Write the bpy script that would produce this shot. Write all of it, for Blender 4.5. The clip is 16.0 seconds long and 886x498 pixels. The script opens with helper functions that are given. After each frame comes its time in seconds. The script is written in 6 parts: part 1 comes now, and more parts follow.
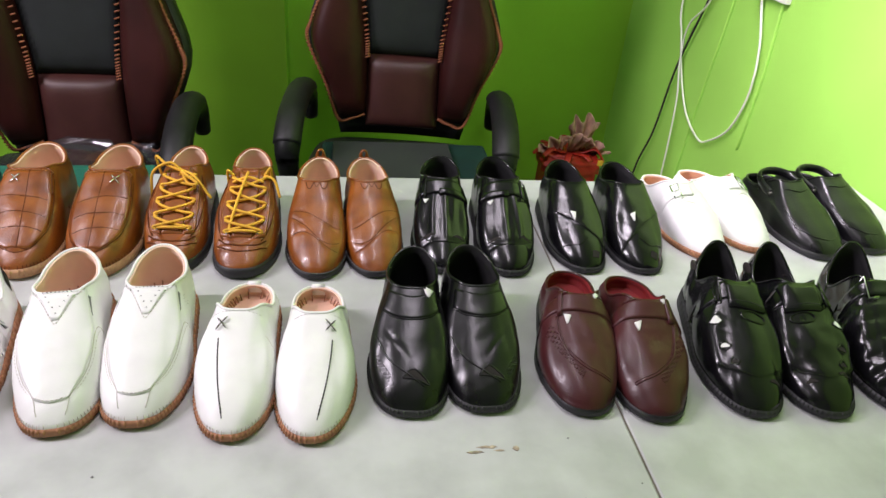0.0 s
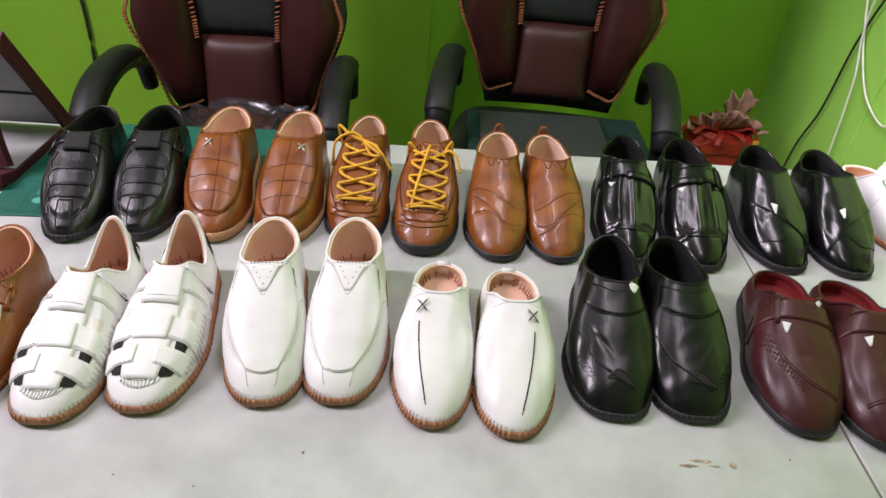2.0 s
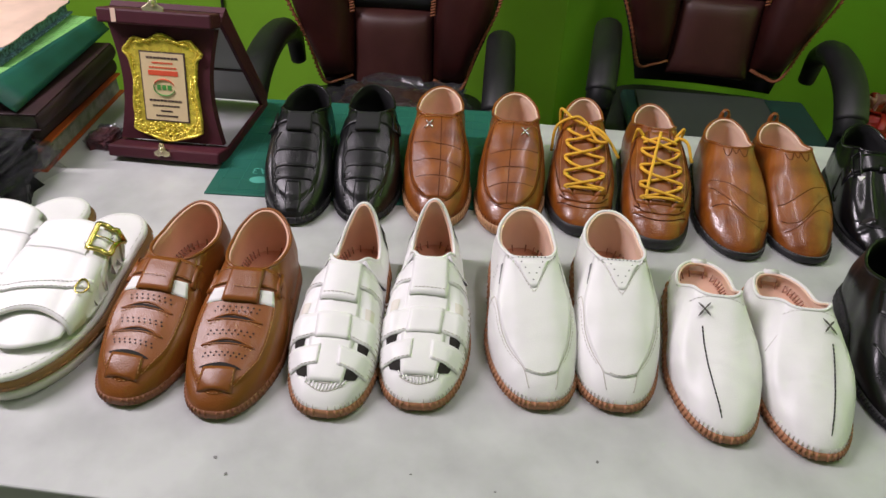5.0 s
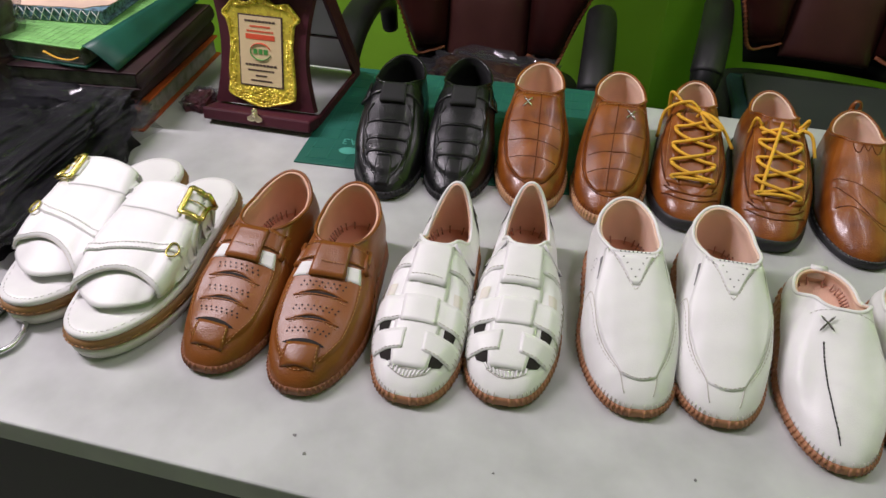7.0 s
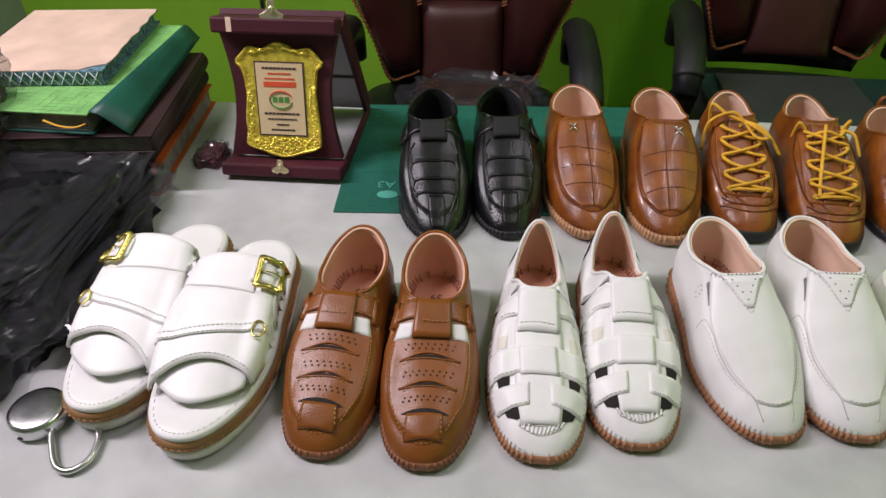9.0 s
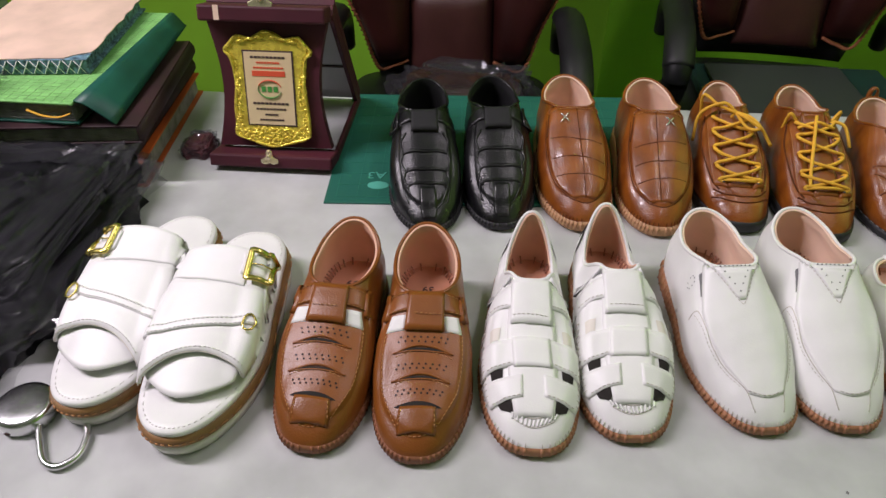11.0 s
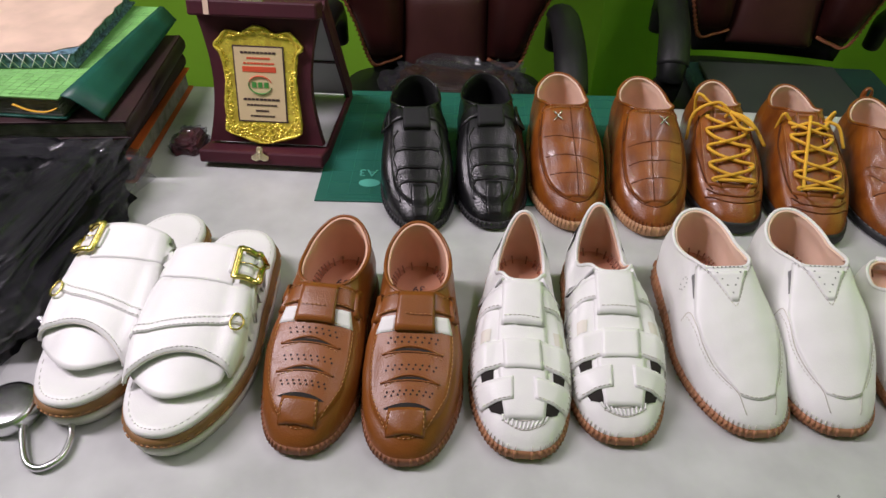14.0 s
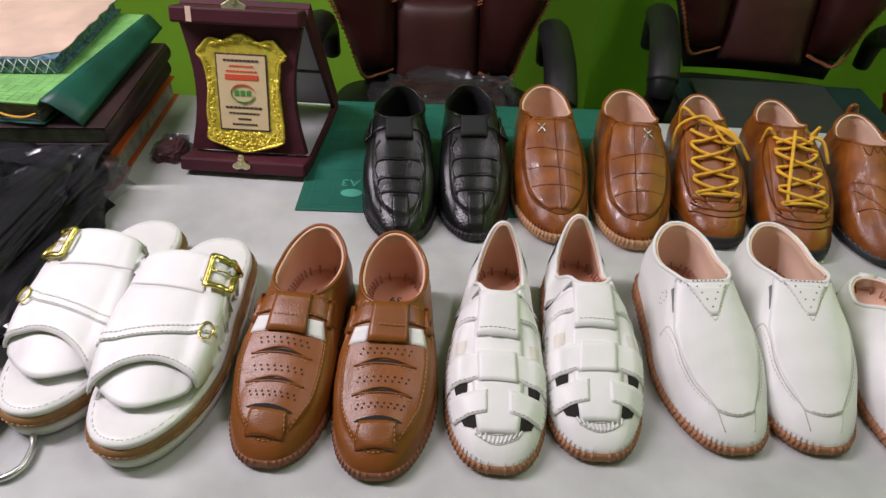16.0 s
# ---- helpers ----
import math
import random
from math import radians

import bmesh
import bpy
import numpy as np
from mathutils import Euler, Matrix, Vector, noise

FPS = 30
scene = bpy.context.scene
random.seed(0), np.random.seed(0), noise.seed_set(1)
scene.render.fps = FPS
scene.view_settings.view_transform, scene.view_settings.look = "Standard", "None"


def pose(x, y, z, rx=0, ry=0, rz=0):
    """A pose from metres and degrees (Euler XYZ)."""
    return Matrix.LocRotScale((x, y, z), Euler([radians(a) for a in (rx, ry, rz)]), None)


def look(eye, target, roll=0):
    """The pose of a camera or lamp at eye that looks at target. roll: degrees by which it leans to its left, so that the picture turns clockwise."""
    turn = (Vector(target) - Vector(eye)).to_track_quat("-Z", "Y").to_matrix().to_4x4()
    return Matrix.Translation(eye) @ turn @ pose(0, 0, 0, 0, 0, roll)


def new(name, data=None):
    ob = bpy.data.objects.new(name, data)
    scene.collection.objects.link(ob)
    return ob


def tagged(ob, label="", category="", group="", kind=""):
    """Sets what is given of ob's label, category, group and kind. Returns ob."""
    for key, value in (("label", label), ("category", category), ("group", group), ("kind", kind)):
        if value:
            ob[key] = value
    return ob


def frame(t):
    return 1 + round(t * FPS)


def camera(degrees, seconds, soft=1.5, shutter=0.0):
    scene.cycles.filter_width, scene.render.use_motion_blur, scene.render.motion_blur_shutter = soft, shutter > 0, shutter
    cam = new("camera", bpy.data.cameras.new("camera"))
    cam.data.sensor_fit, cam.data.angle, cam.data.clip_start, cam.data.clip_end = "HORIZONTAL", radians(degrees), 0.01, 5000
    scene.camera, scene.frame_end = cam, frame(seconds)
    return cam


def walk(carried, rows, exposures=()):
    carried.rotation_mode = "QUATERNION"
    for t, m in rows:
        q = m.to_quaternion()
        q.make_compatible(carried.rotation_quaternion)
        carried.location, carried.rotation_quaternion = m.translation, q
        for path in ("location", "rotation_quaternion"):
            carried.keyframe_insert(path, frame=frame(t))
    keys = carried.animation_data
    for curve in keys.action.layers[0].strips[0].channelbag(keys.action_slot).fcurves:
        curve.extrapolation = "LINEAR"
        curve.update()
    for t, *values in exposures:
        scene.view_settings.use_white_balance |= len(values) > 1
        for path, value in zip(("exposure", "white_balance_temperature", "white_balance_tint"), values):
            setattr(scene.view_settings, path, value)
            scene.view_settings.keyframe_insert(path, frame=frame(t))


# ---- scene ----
cam = camera(66.1, 16.0)
METRES, EYE, TILT, LEAN, TURN = 0.67, 1.296, -31.57, -4.48, -7.0
ROWS = [
    (0.0, 0.0, 0.0, 0.0, -0.0, 0.0, 0.0),
    (0.5, 0.0109, 0.0286, -0.0085, 4.17, -1.53, -2.25),
    (1.0, -0.0297, 0.0372, -0.0035, 7.01, -1.26, -3.28),
    (1.5, -0.1198, 0.0461, 0.0168, 7.92, -1.78, -3.32),
    (2.0, -0.187, 0.0482, 0.03, 8.04, -3.16, -3.38),
    (2.5, -0.2736, 0.0371, 0.0386, 8.05, -3.17, -3.23),
    (3.0, -0.3309, 0.0378, 0.0452, 9.35, -3.55, -4.26),
    (3.5, -0.3842, 0.0423, 0.0481, 9.82, -4.08, -4.95),
    (4.0, -0.4377, 0.0368, 0.0491, 11.55, -4.23, -5.21),
    (4.5, -0.497, 0.0371, 0.0439, 12.4, -5.0, -4.62),
    (7.0, -0.5741, 0.0892, 0.0432, 19.75, -8.71, -7.98),
    (7.5, -0.6718, 0.0816, 0.0571, 19.77, -9.01, -5.75),
    (8.0, -0.7821, 0.0714, 0.0665, 16.77, -7.75, -2.8),
    (8.5, -0.8169, 0.0733, 0.0648, 14.06, -6.98, -2.45),
    (11.0, -0.8307, 0.082, 0.0676, 12.26, -7.85, -2.42),
    (11.5, -0.833, 0.0812, 0.068, 11.87, -8.06, -2.79),
    (12.0, -0.8261, 0.0857, 0.0713, 11.85, -8.06, -2.67),
    (12.5, -0.817, 0.086, 0.0696, 11.83, -7.57, -2.6),
    (13.0, -0.8188, 0.0854, 0.0671, 12.06, -7.92, -2.7),
    (13.5, -0.8243, 0.0885, 0.0751, 12.02, -8.42, -2.53),
    (14.0, -0.8289, 0.0936, 0.0714, 11.8, -8.16, -2.8),
    (14.5, -0.8287, 0.1028, 0.0695, 11.19, -7.61, -3.06),
    (15.0, -0.8269, 0.102, 0.0649, 11.67, -6.58, -3.42),
    (15.5, -0.818, 0.1074, 0.0618, 11.65, -6.93, -3.35),
    (16.0, -0.803, 0.1131, 0.064, 11.63, -6.87, -3.51),
]
walk(cam, [(t, pose(0, 0, EYE, TILT, LEAN, TURN) @ pose(METRES * x, METRES * y, METRES * z, 90 + pitch, roll, yaw)) for t, x, y, z, yaw, pitch, roll in ROWS],
     exposures=[(0.0, 0.38, 6200, 32), (0.7, 0.32, 6200, 31), (2.0, 0.28, 6250, 34), (3.6, 0.23, 6280, 34), (4.5, 0.04, 6300, 30), (8.0, -0.17, 6300, 30), (16.0, -0.19, 6300, 30)])

# ---------------------------------------------------------------- light
world = bpy.data.worlds.new("world")
scene.world = world
world.use_nodes = True
world.node_tree.nodes["Background"].inputs[0].default_value = (0.9, 0.95, 1.0, 1)
world.node_tree.nodes["Background"].inputs[1].default_value = 0.06


def area(name, place, target, sx, sy, power, colour):
    lamp = bpy.data.lights.new(name, "AREA")
    lamp.shape, lamp.size, lamp.size_y, lamp.energy, lamp.color = "RECTANGLE", sx, sy, power, colour
    ob = new(name, lamp)
    ob.matrix_world = look(place, target)
    return ob


TUBE_COLOUR = (1.0, 0.97, 0.95)
area("ceiling_tube_light", (-1.80, 0.62, 2.30), (-0.60, 0.68, 0.75), 0.10, 1.1, 36, TUBE_COLOUR)
area("middle_tube_light", (0.10, 0.80, 2.40), (0.10, 0.80, 0.0), 0.10, 1.2, 8, TUBE_COLOUR)
# unseen lamp added to brighten the east wall; narrow spread spares the table
area("east_wall_fill_light", (0.30, 1.00, 2.30), (1.03, 1.20, 1.35), 0.12, 1.1, 6, TUBE_COLOUR).data.spread = radians(60)


# ---------------------------------------------------------------- materials
def nodes_of(name):
    m = bpy.data.materials.new(name)
    m.use_nodes = True
    nt = m.node_tree
    return m, nt, nt.nodes["Principled BSDF"]


def surface(name, colour, rough=0.5, metal=0.0, vary=0.12, scale=18.0, bump=0.1, bump_scale=400.0, coat=0.0, dark=None,
            alpha=1.0, sheen=0.0, spec=0.5):
    """Colour with broad stains, fine grain as relief, and uneven gloss."""
    m, nt, b = nodes_of(name)
    new_node, link = nt.nodes.new, nt.links.new
    co = new_node("ShaderNodeTexCoord")
    big = new_node("ShaderNodeTexNoise")
    big.inputs["Scale"].default_value, big.inputs["Detail"].default_value = scale, 5
    link(co.outputs["Object"], big.inputs["Vector"])
    ramp = new_node("ShaderNodeValToRGB")
    low = dark or tuple(c * (1 - vary * 2) for c in colour)
    high = tuple(min(1, c * (1 + vary)) for c in colour)
    ramp.color_ramp.elements[0].position, ramp.color_ramp.elements[1].position = 0.32, 0.66
    ramp.color_ramp.elements[0].color, ramp.color_ramp.elements[1].color = (*low, 1), (*high, 1)
    link(big.outputs["Fac"], ramp.inputs["Fac"])
    link(ramp.outputs["Color"], b.inputs["Base Color"])
    fine = new_node("ShaderNodeTexVoronoi" if bump_scale > 300 else "ShaderNodeTexNoise")
    fine.inputs["Scale"].default_value = bump_scale
    link(co.outputs["Object"], fine.inputs["Vector"])
    bn = new_node("ShaderNodeBump")
    bn.inputs["Strength"].default_value, bn.inputs["Distance"].default_value = bump, 0.0008
    link(fine.outputs[0], bn.inputs["Height"])
    link(bn.outputs["Normal"], b.inputs["Normal"])
    rr = new_node("ShaderNodeMapRange")
    rr.inputs["To Min"].default_value, rr.inputs["To Max"].default_value = max(0.02, rough - 0.08), min(1, rough + 0.1)
    link(big.outputs["Fac"], rr.inputs["Value"])
    link(rr.outputs["Result"], b.inputs["Roughness"])
    b.inputs["Metallic"].default_value = metal
    b.inputs["Coat Weight"].default_value, b.inputs["Coat Roughness"].default_value = coat, 0.12
    b.inputs["Specular IOR Level"].default_value = spec
    b.inputs["Sheen Weight"].default_value = sheen
    b.inputs["Alpha"].default_value = alpha
    return m


WHITE = surface("white_leather", (0.84, 0.84, 0.82), 0.42, bump=0.10, bump_scale=700, vary=0.03)
CREAM = surface("cream_edge", (0.74, 0.70, 0.62), 0.55, vary=0.05)
TAN = surface("tan_leather", (0.290, 0.083, 0.007), 0.34, bump=0.30, bump_scale=620, vary=0.10, scale=26, coat=0.22, dark=(0.15, 0.034, 0.004))
BROWN = surface("brown_leather", (0.235, 0.072, 0.011), 0.33, bump=0.18, bump_scale=650, vary=0.1, scale=16)
BLACK = surface("black_leather", (0.005, 0.005, 0.006), 0.28, bump=0.10, bump_scale=700, vary=0.2, coat=0.08, spec=0.45)
PEBBLED_BLACK = surface("pebbled_black_leather", (0.006, 0.006, 0.007), 0.28, bump=0.30, bump_scale=480, vary=0.2, spec=0.5)
PATENT = surface("shiny_black_leather", (0.005, 0.005, 0.006), 0.20, bump=0.06, bump_scale=600, vary=0.2, coat=0.08, spec=0.42)
MAROON = surface("maroon_leather", (0.062, 0.013, 0.014), 0.38, bump=0.14, bump_scale=700, vary=0.15, coat=0.08, spec=0.4)
PEACH = surface("peach_lining", (0.80, 0.50, 0.36), 0.7, vary=0.06, bump=0.2, bump_scale=900)
PEACH_PALE = surface("pale_peach_lining", (0.86, 0.62, 0.48), 0.65, vary=0.05, bump=0.2, bump_scale=900)
INSOLE = surface("orange_insole", (0.62, 0.30, 0.19), 0.6, vary=0.08, bump=0.2, bump_scale=900)
# darker lining tone, the shade in the heel pleats put into colour
PLEAT_SHADE = surface("shaded_pleat", (0.42, 0.20, 0.13), 0.8)
RED = surface("dark_red_lining", (0.25, 0.025, 0.025), 0.5, vary=0.1)
BLACK_LINING = surface("black_lining", (0.009, 0.009, 0.010), 0.75, vary=0.1)
GUM = surface("gum_rubber", (0.42, 0.19, 0.09), 0.6, vary=0.1, scale=30, bump=0.3, bump_scale=250)
BROWN_SOLE = surface("brown_rubber", (0.28, 0.105, 0.045), 0.55, vary=0.1, bump=0.3, bump_scale=250)
TAN_SOLE = surface("tan_sole", (0.55, 0.30, 0.15), 0.6, vary=0.1, bump=0.3, bump_scale=250)
CORK = surface("brown_welt", (0.30, 0.15, 0.05), 0.55, vary=0.15, bump=0.3, bump_scale=250)
BLACK_RUBBER = surface("black_rubber", (0.018, 0.018, 0.02), 0.55, vary=0.15, bump=0.3, bump_scale=250)
WHITE_RUBBER = surface("white_rubber", (0.72, 0.70, 0.64), 0.55, vary=0.05, bump=0.15, bump_scale=250)
YELLOW = surface("yellow_cord", (0.85, 0.46, 0.03), 0.7, vary=0.1, bump=0.6, bump_scale=900)
THREAD_TAN = surface("tan_thread", (0.50, 0.24, 0.09), 0.8)
THREAD_WHITE = surface("white_thread", (0.74, 0.73, 0.70), 0.8)
THREAD_FAWN = surface("fawn_thread", (0.58, 0.55, 0.49), 0.8)
THREAD_GREY = surface("grey_thread", (0.18, 0.18, 0.18), 0.8)
THREAD_BLACK = surface("black_thread", (0.02, 0.02, 0.02), 0.8)
# colour of patches on the uppers that stand for shade inside openings
OPENING_SHADE = surface("shaded_inside", (0.02, 0.016, 0.014), 0.9)
BURNISH = surface("burnished_seam", (0.10, 0.028, 0.006), 0.75, spec=0.2)
PAPER = surface("white_paper", (0.80, 0.80, 0.78), 0.8, vary=0.02)
BRASS = surface("brass", (0.72, 0.58, 0.16), 0.25, metal=1.0, vary=0.08, bump=0.05)
CHROME = surface("chrome", (0.72, 0.72, 0.73), 0.22, metal=1.0, vary=0.05, bump=0.03)
GUNMETAL = surface("gunmetal", (0.12, 0.115, 0.10), 0.35, metal=0.8)
GOLD = surface("gold_foil", (1.0, 0.76, 0.09), 0.26, metal=0.45, vary=0.10, scale=90, bump=0.6, bump_scale=190)
VELVET = surface("maroon_velvet", (0.065, 0.004, 0.013), 0.6, vary=0.12, bump=0.2, bump_scale=900)
SATIN = surface("grey_satin", (0.55, 0.54, 0.56), 0.45, vary=0.08, scale=9)
PLATE = surface("beige_plate", (0.80, 0.62, 0.36), 0.35, vary=0.06, scale=8)
PRINT_DARK = surface("dark_print", (0.06, 0.03, 0.03), 0.7)
PRINT_RED = surface("red_print", (0.75, 0.09, 0.03), 0.6)
PRINT_GREEN = surface("green_print", (0.05, 0.30, 0.05), 0.6)
MAT = surface("green_cutting_mat", (0.004, 0.125, 0.085), 0.6, vary=0.08, scale=8, bump=0.25, bump_scale=350)
MAT_INK = surface("green_grid_ink", (0.012, 0.19, 0.13), 0.6)
MAT_PRINT = surface("pale_green_ink", (0.07, 0.40, 0.30), 0.6)
LAMINATE = surface("pale_grey_laminate", (0.51, 0.525, 0.515), 0.36, vary=0.085, scale=14.0, bump=0.06, bump_scale=120)
GROOVE = surface("table_joint", (0.18, 0.16, 0.13), 0.8)
DIRT = surface("tan_stain", (0.46, 0.38, 0.27), 0.8, vary=0.3, scale=120)
DARK_DIRT = surface("dark_specks", (0.20, 0.20, 0.19), 0.8)
PANEL = surface("dark_grey_panel", (0.05, 0.055, 0.055), 0.5, vary=0.1)
GREEN_WALL = surface("green_painted_plaster", (0.27, 0.60, 0.024), 0.62, vary=0.06, scale=2.2, bump=0.25, bump_scale=60)
LIME_WALL = surface("lime_painted_plaster", (0.33, 0.68, 0.10), 0.62, vary=0.05, scale=2.0, bump=0.25, bump_scale=60)
CEILING = surface("dull_white_ceiling_paint", (0.72, 0.72, 0.70), 0.8, vary=0.03, scale=2)
UNSEEN_WALL = surface("unseen_wall_grey_green", (0.36, 0.40, 0.35), 0.75, vary=0.05, scale=2)
FLOOR = surface("grey_floor_tile", (0.30, 0.29, 0.27), 0.45, vary=0.1, scale=3)
SEAT_LEATHER = surface("oxblood_leather", (0.042, 0.0085, 0.007), 0.42, vary=0.2, scale=7, bump=0.3, bump_scale=420, spec=0.35)
SEAT_LIGHT = surface("oxblood_lumbar_leather", (0.062, 0.018, 0.015), 0.44, vary=0.15, scale=7, bump=0.3, bump_scale=420)
SEAT_MESH = surface("black_mesh_fabric", (0.015, 0.019, 0.019), 0.8, vary=0.15, bump=0.6, bump_scale=700)
SEAT_BLACK = surface("black_vinyl", (0.010, 0.010, 0.011), 0.5, vary=0.15, bump=0.3, bump_scale=420)
PLASTIC = surface("black_plastic", (0.010, 0.011, 0.011), 0.45, vary=0.12, spec=0.2)
PIPING = surface("rust_piping", (0.30, 0.095, 0.035), 0.6)
BOARD = surface("grey_board", (0.042, 0.049, 0.046), 0.6, vary=0.05, scale=6)
CABLE_WHITE = surface("white_cable", (0.75, 0.78, 0.66), 0.45, vary=0.04)
CABLE_BLACK = surface("black_cable", (0.02, 0.02, 0.02), 0.5)


# ---------------------------------------------------------------- mesh helpers
def mesh_of(name, verts, faces, smooth=True):
    me = bpy.data.meshes.new(name)
    me.from_pydata([tuple(v) for v in np.asarray(verts, float)] if len(verts) else [], [], [tuple(int(i) for i in f) for f in faces])
    if smooth:
        me.polygons.foreach_set("use_smooth", np.ones(len(me.polygons), bool))
    me.update()
    return me


def part(name, me, material, parent=None, label="", bevel=0.0):
    """One mesh object under a thing or a part."""
    if isinstance(me, bmesh.types.BMesh):
        bm, me = me, bpy.data.meshes.new(name)
        bm.to_mesh(me)
        bm.free()
    me.materials.clear()
    me.materials.append(material)
    ob = new(name, me)
    ob.parent = parent
    if bevel:
        mod = ob.modifiers.new("bevel", "BEVEL")
        mod.width, mod.segments, mod.limit_method = bevel, 2, "ANGLE"
    if label:
        tagged(ob, label)
    return ob


def join(*meshes):
    """Several (verts, faces) as one."""
    vs, fs, n = [], [], 0
    for v, f in meshes:
        v = np.asarray(v, float)
        vs.append(v)
        fs += [tuple(i + n for i in q) for q in f]
        n += len(v)
    return np.vstack(vs), fs


def box(x0, y0, z0, x1, y1, z1):
    v = [(x, y, z) for z in (z0, z1) for y in (y0, y1) for x in (x0, x1)]
    return np.array(v, float), [(0, 2, 3, 1), (4, 5, 7, 6), (0, 1, 5, 4), (2, 6, 7, 3), (0, 4, 6, 2), (1, 3, 7, 5)]


def slab(outline, z0, z1):
    """A plan outline (counter-clockwise) as a solid plate."""
    n = len(outline)
    v = [(x, y, z0) for x, y in outline] + [(x, y, z1) for x, y in outline]
    f = [tuple(range(n))[::-1], tuple(range(n, 2 * n))] + [(i, (i + 1) % n, n + (i + 1) % n, n + i) for i in range(n)]
    return np.array(v, float), f


def smooth_path(points, n, closed=False):
    """n points along a Catmull-Rom curve through the points."""
    p = np.asarray(points, float)
    q = np.vstack([p[-1], p, p[0], p[1]]) if closed else np.vstack([2 * p[0] - p[1], p, 2 * p[-1] - p[-2]])
    spans = len(p) if closed else len(p) - 1
    u = np.linspace(0, spans, n, endpoint=not closed)
    i = np.minimum(u.astype(int), spans - 1)
    t = (u - i)[:, None]
    a, b, c, d = q[i], q[i + 1], q[i + 2], q[i + 3]
    return 0.5 * (2 * b + (c - a) * t + (2 * a - 5 * b + 4 * c - d) * t ** 2 + (3 * b - a - 3 * c + d) * t ** 3)


def tube(points, radius, sides=8, closed=False, flat=1.0):
    """A round (or flattened) cord along points."""
    p = np.asarray(points, float)
    n = len(p)
    tan = np.roll(p, -1, 0) - np.roll(p, 1, 0) if closed else np.gradient(p, axis=0)
    tan /= np.linalg.norm(tan, axis=1)[:, None] + 1e-12
    ref = np.array([0, 0, 1.0])
    side = np.cross(tan, ref)
    bad = np.linalg.norm(side, axis=1) < 0.05
    side[bad] = np.cross(tan[bad], [1.0, 0.02, 0])
    side /= np.linalg.norm(side, axis=1)[:, None]
    up = np.cross(side, tan)
    r = np.broadcast_to(np.asarray(radius, float), (n,))[:, None]
    a = np.linspace(0, 2 * np.pi, sides, endpoint=False)
    v = np.concatenate([p + r * (np.cos(w) * side + flat * np.sin(w) * up) for w in a]).reshape(sides, n, 3).transpose(1, 0, 2).reshape(-1, 3)
    f = []
    for i in range(n if closed else n - 1):
        k = (i + 1) % n
        for j in range(sides):
            j2 = (j + 1) % sides
            f.append((i * sides + j, i * sides + j2, k * sides + j2, k * sides + j))
    if not closed:
        f += [tuple(range(sides))[::-1], tuple((n - 1) * sides + j for j in range(sides))]
    return v, f


def grid_faces(rows, cols, wrap=False, flip=False):
    f = []
    for i in range(rows - 1):
        for j in range(cols if wrap else cols - 1):
            k = (j + 1) % cols
            q = (i * cols + j, i * cols + k, (i + 1) * cols + k, (i + 1) * cols + j)
            f.append(q[::-1] if flip else q)
    return f


def ball(centre, rx, ry, rz, n=10):
    th, ph = np.meshgrid(np.linspace(0, np.pi, n), np.linspace(0, 2 * np.pi, 2 * n, endpoint=False), indexing="ij")
    v = np.stack([rx * np.sin(th) * np.cos(ph), ry * np.sin(th) * np.sin(ph), rz * np.cos(th)], -1).reshape(-1, 3) + np.array(centre)
    return v, grid_faces(n, 2 * n, True)


def thing(name, m, label, category, group="", kind=""):
    ob = new(name)
    ob.empty_display_size = 0.05
    ob.matrix_world = m
    return tagged(ob, label, category, group, kind)


def solid(name, vf, material, label="", category="", kind="", group="", bevel=0.0, smooth=False):
    """A top-level thing of a single mesh."""
    return tagged(part(name, mesh_of(name, *vf, smooth=smooth), material, None, label, bevel), label, category, group, kind)


# ---------------------------------------------------------------- room
TOP = 0.75
RX, BY, LX, FY, CZ = 1.03, 2.45, -2.3, -1.8, 2.85
solid("floor", box(LX - 0.1, FY - 0.1, -0.1, RX + 0.1, BY + 0.1, 0), FLOOR, "grey tiled office floor", "floor", "structure")
solid("ceiling", box(LX - 0.1, FY - 0.1, CZ, RX + 0.1, BY + 0.1, CZ + 0.1), CEILING, "white painted ceiling", "ceiling", "structure")
solid("wall_north", box(LX - 0.1, BY, 0, RX + 0.1, BY + 0.1, CZ), GREEN_WALL, "bright green painted wall behind the chairs", "wall", "structure")
solid("wall_east", box(RX, FY, 0, RX + 0.1, BY, CZ), LIME_WALL, "lime green painted wall", "wall", "structure")
# unseen sides that close the room, greyed so they bounce less light
solid("wall_west", box(LX - 0.1, FY, 0, LX, BY, CZ), UNSEEN_WALL, "unseen pale wall, toned to dim bounced light", "wall", "structure")
solid("wall_south", box(LX - 0.1, FY - 0.1, 0, RX + 0.1, FY, CZ), UNSEEN_WALL, "unseen pale wall, toned to dim bounced light", "wall", "structure")
solid("pilaster", box(-0.62, BY - 0.12, 0, -0.19, BY, CZ), GREEN_WALL, "green painted wall pilaster between the chairs", "pilaster", "structure", bevel=0.004)

# ---------------------------------------------------------------- table
TX0, TX1, TY0, TY1 = -1.75, 1.015, 0.373, 1.127
table = thing("table", pose(0, 0, 0), "long pale grey laminate office table with scuffs", "table")
JOINT = 0.313
part("tabletop", mesh_of("tabletop", *box(TX0, TY0, TOP - 0.03, JOINT - 0.0012, TY1, TOP), smooth=False), LAMINATE, table, bevel=0.002)
part("tabletop", mesh_of("tabletop", *box(JOINT + 0.0012, TY0, TOP - 0.03, TX1, TY1, TOP), smooth=False), LAMINATE, table, bevel=0.002)
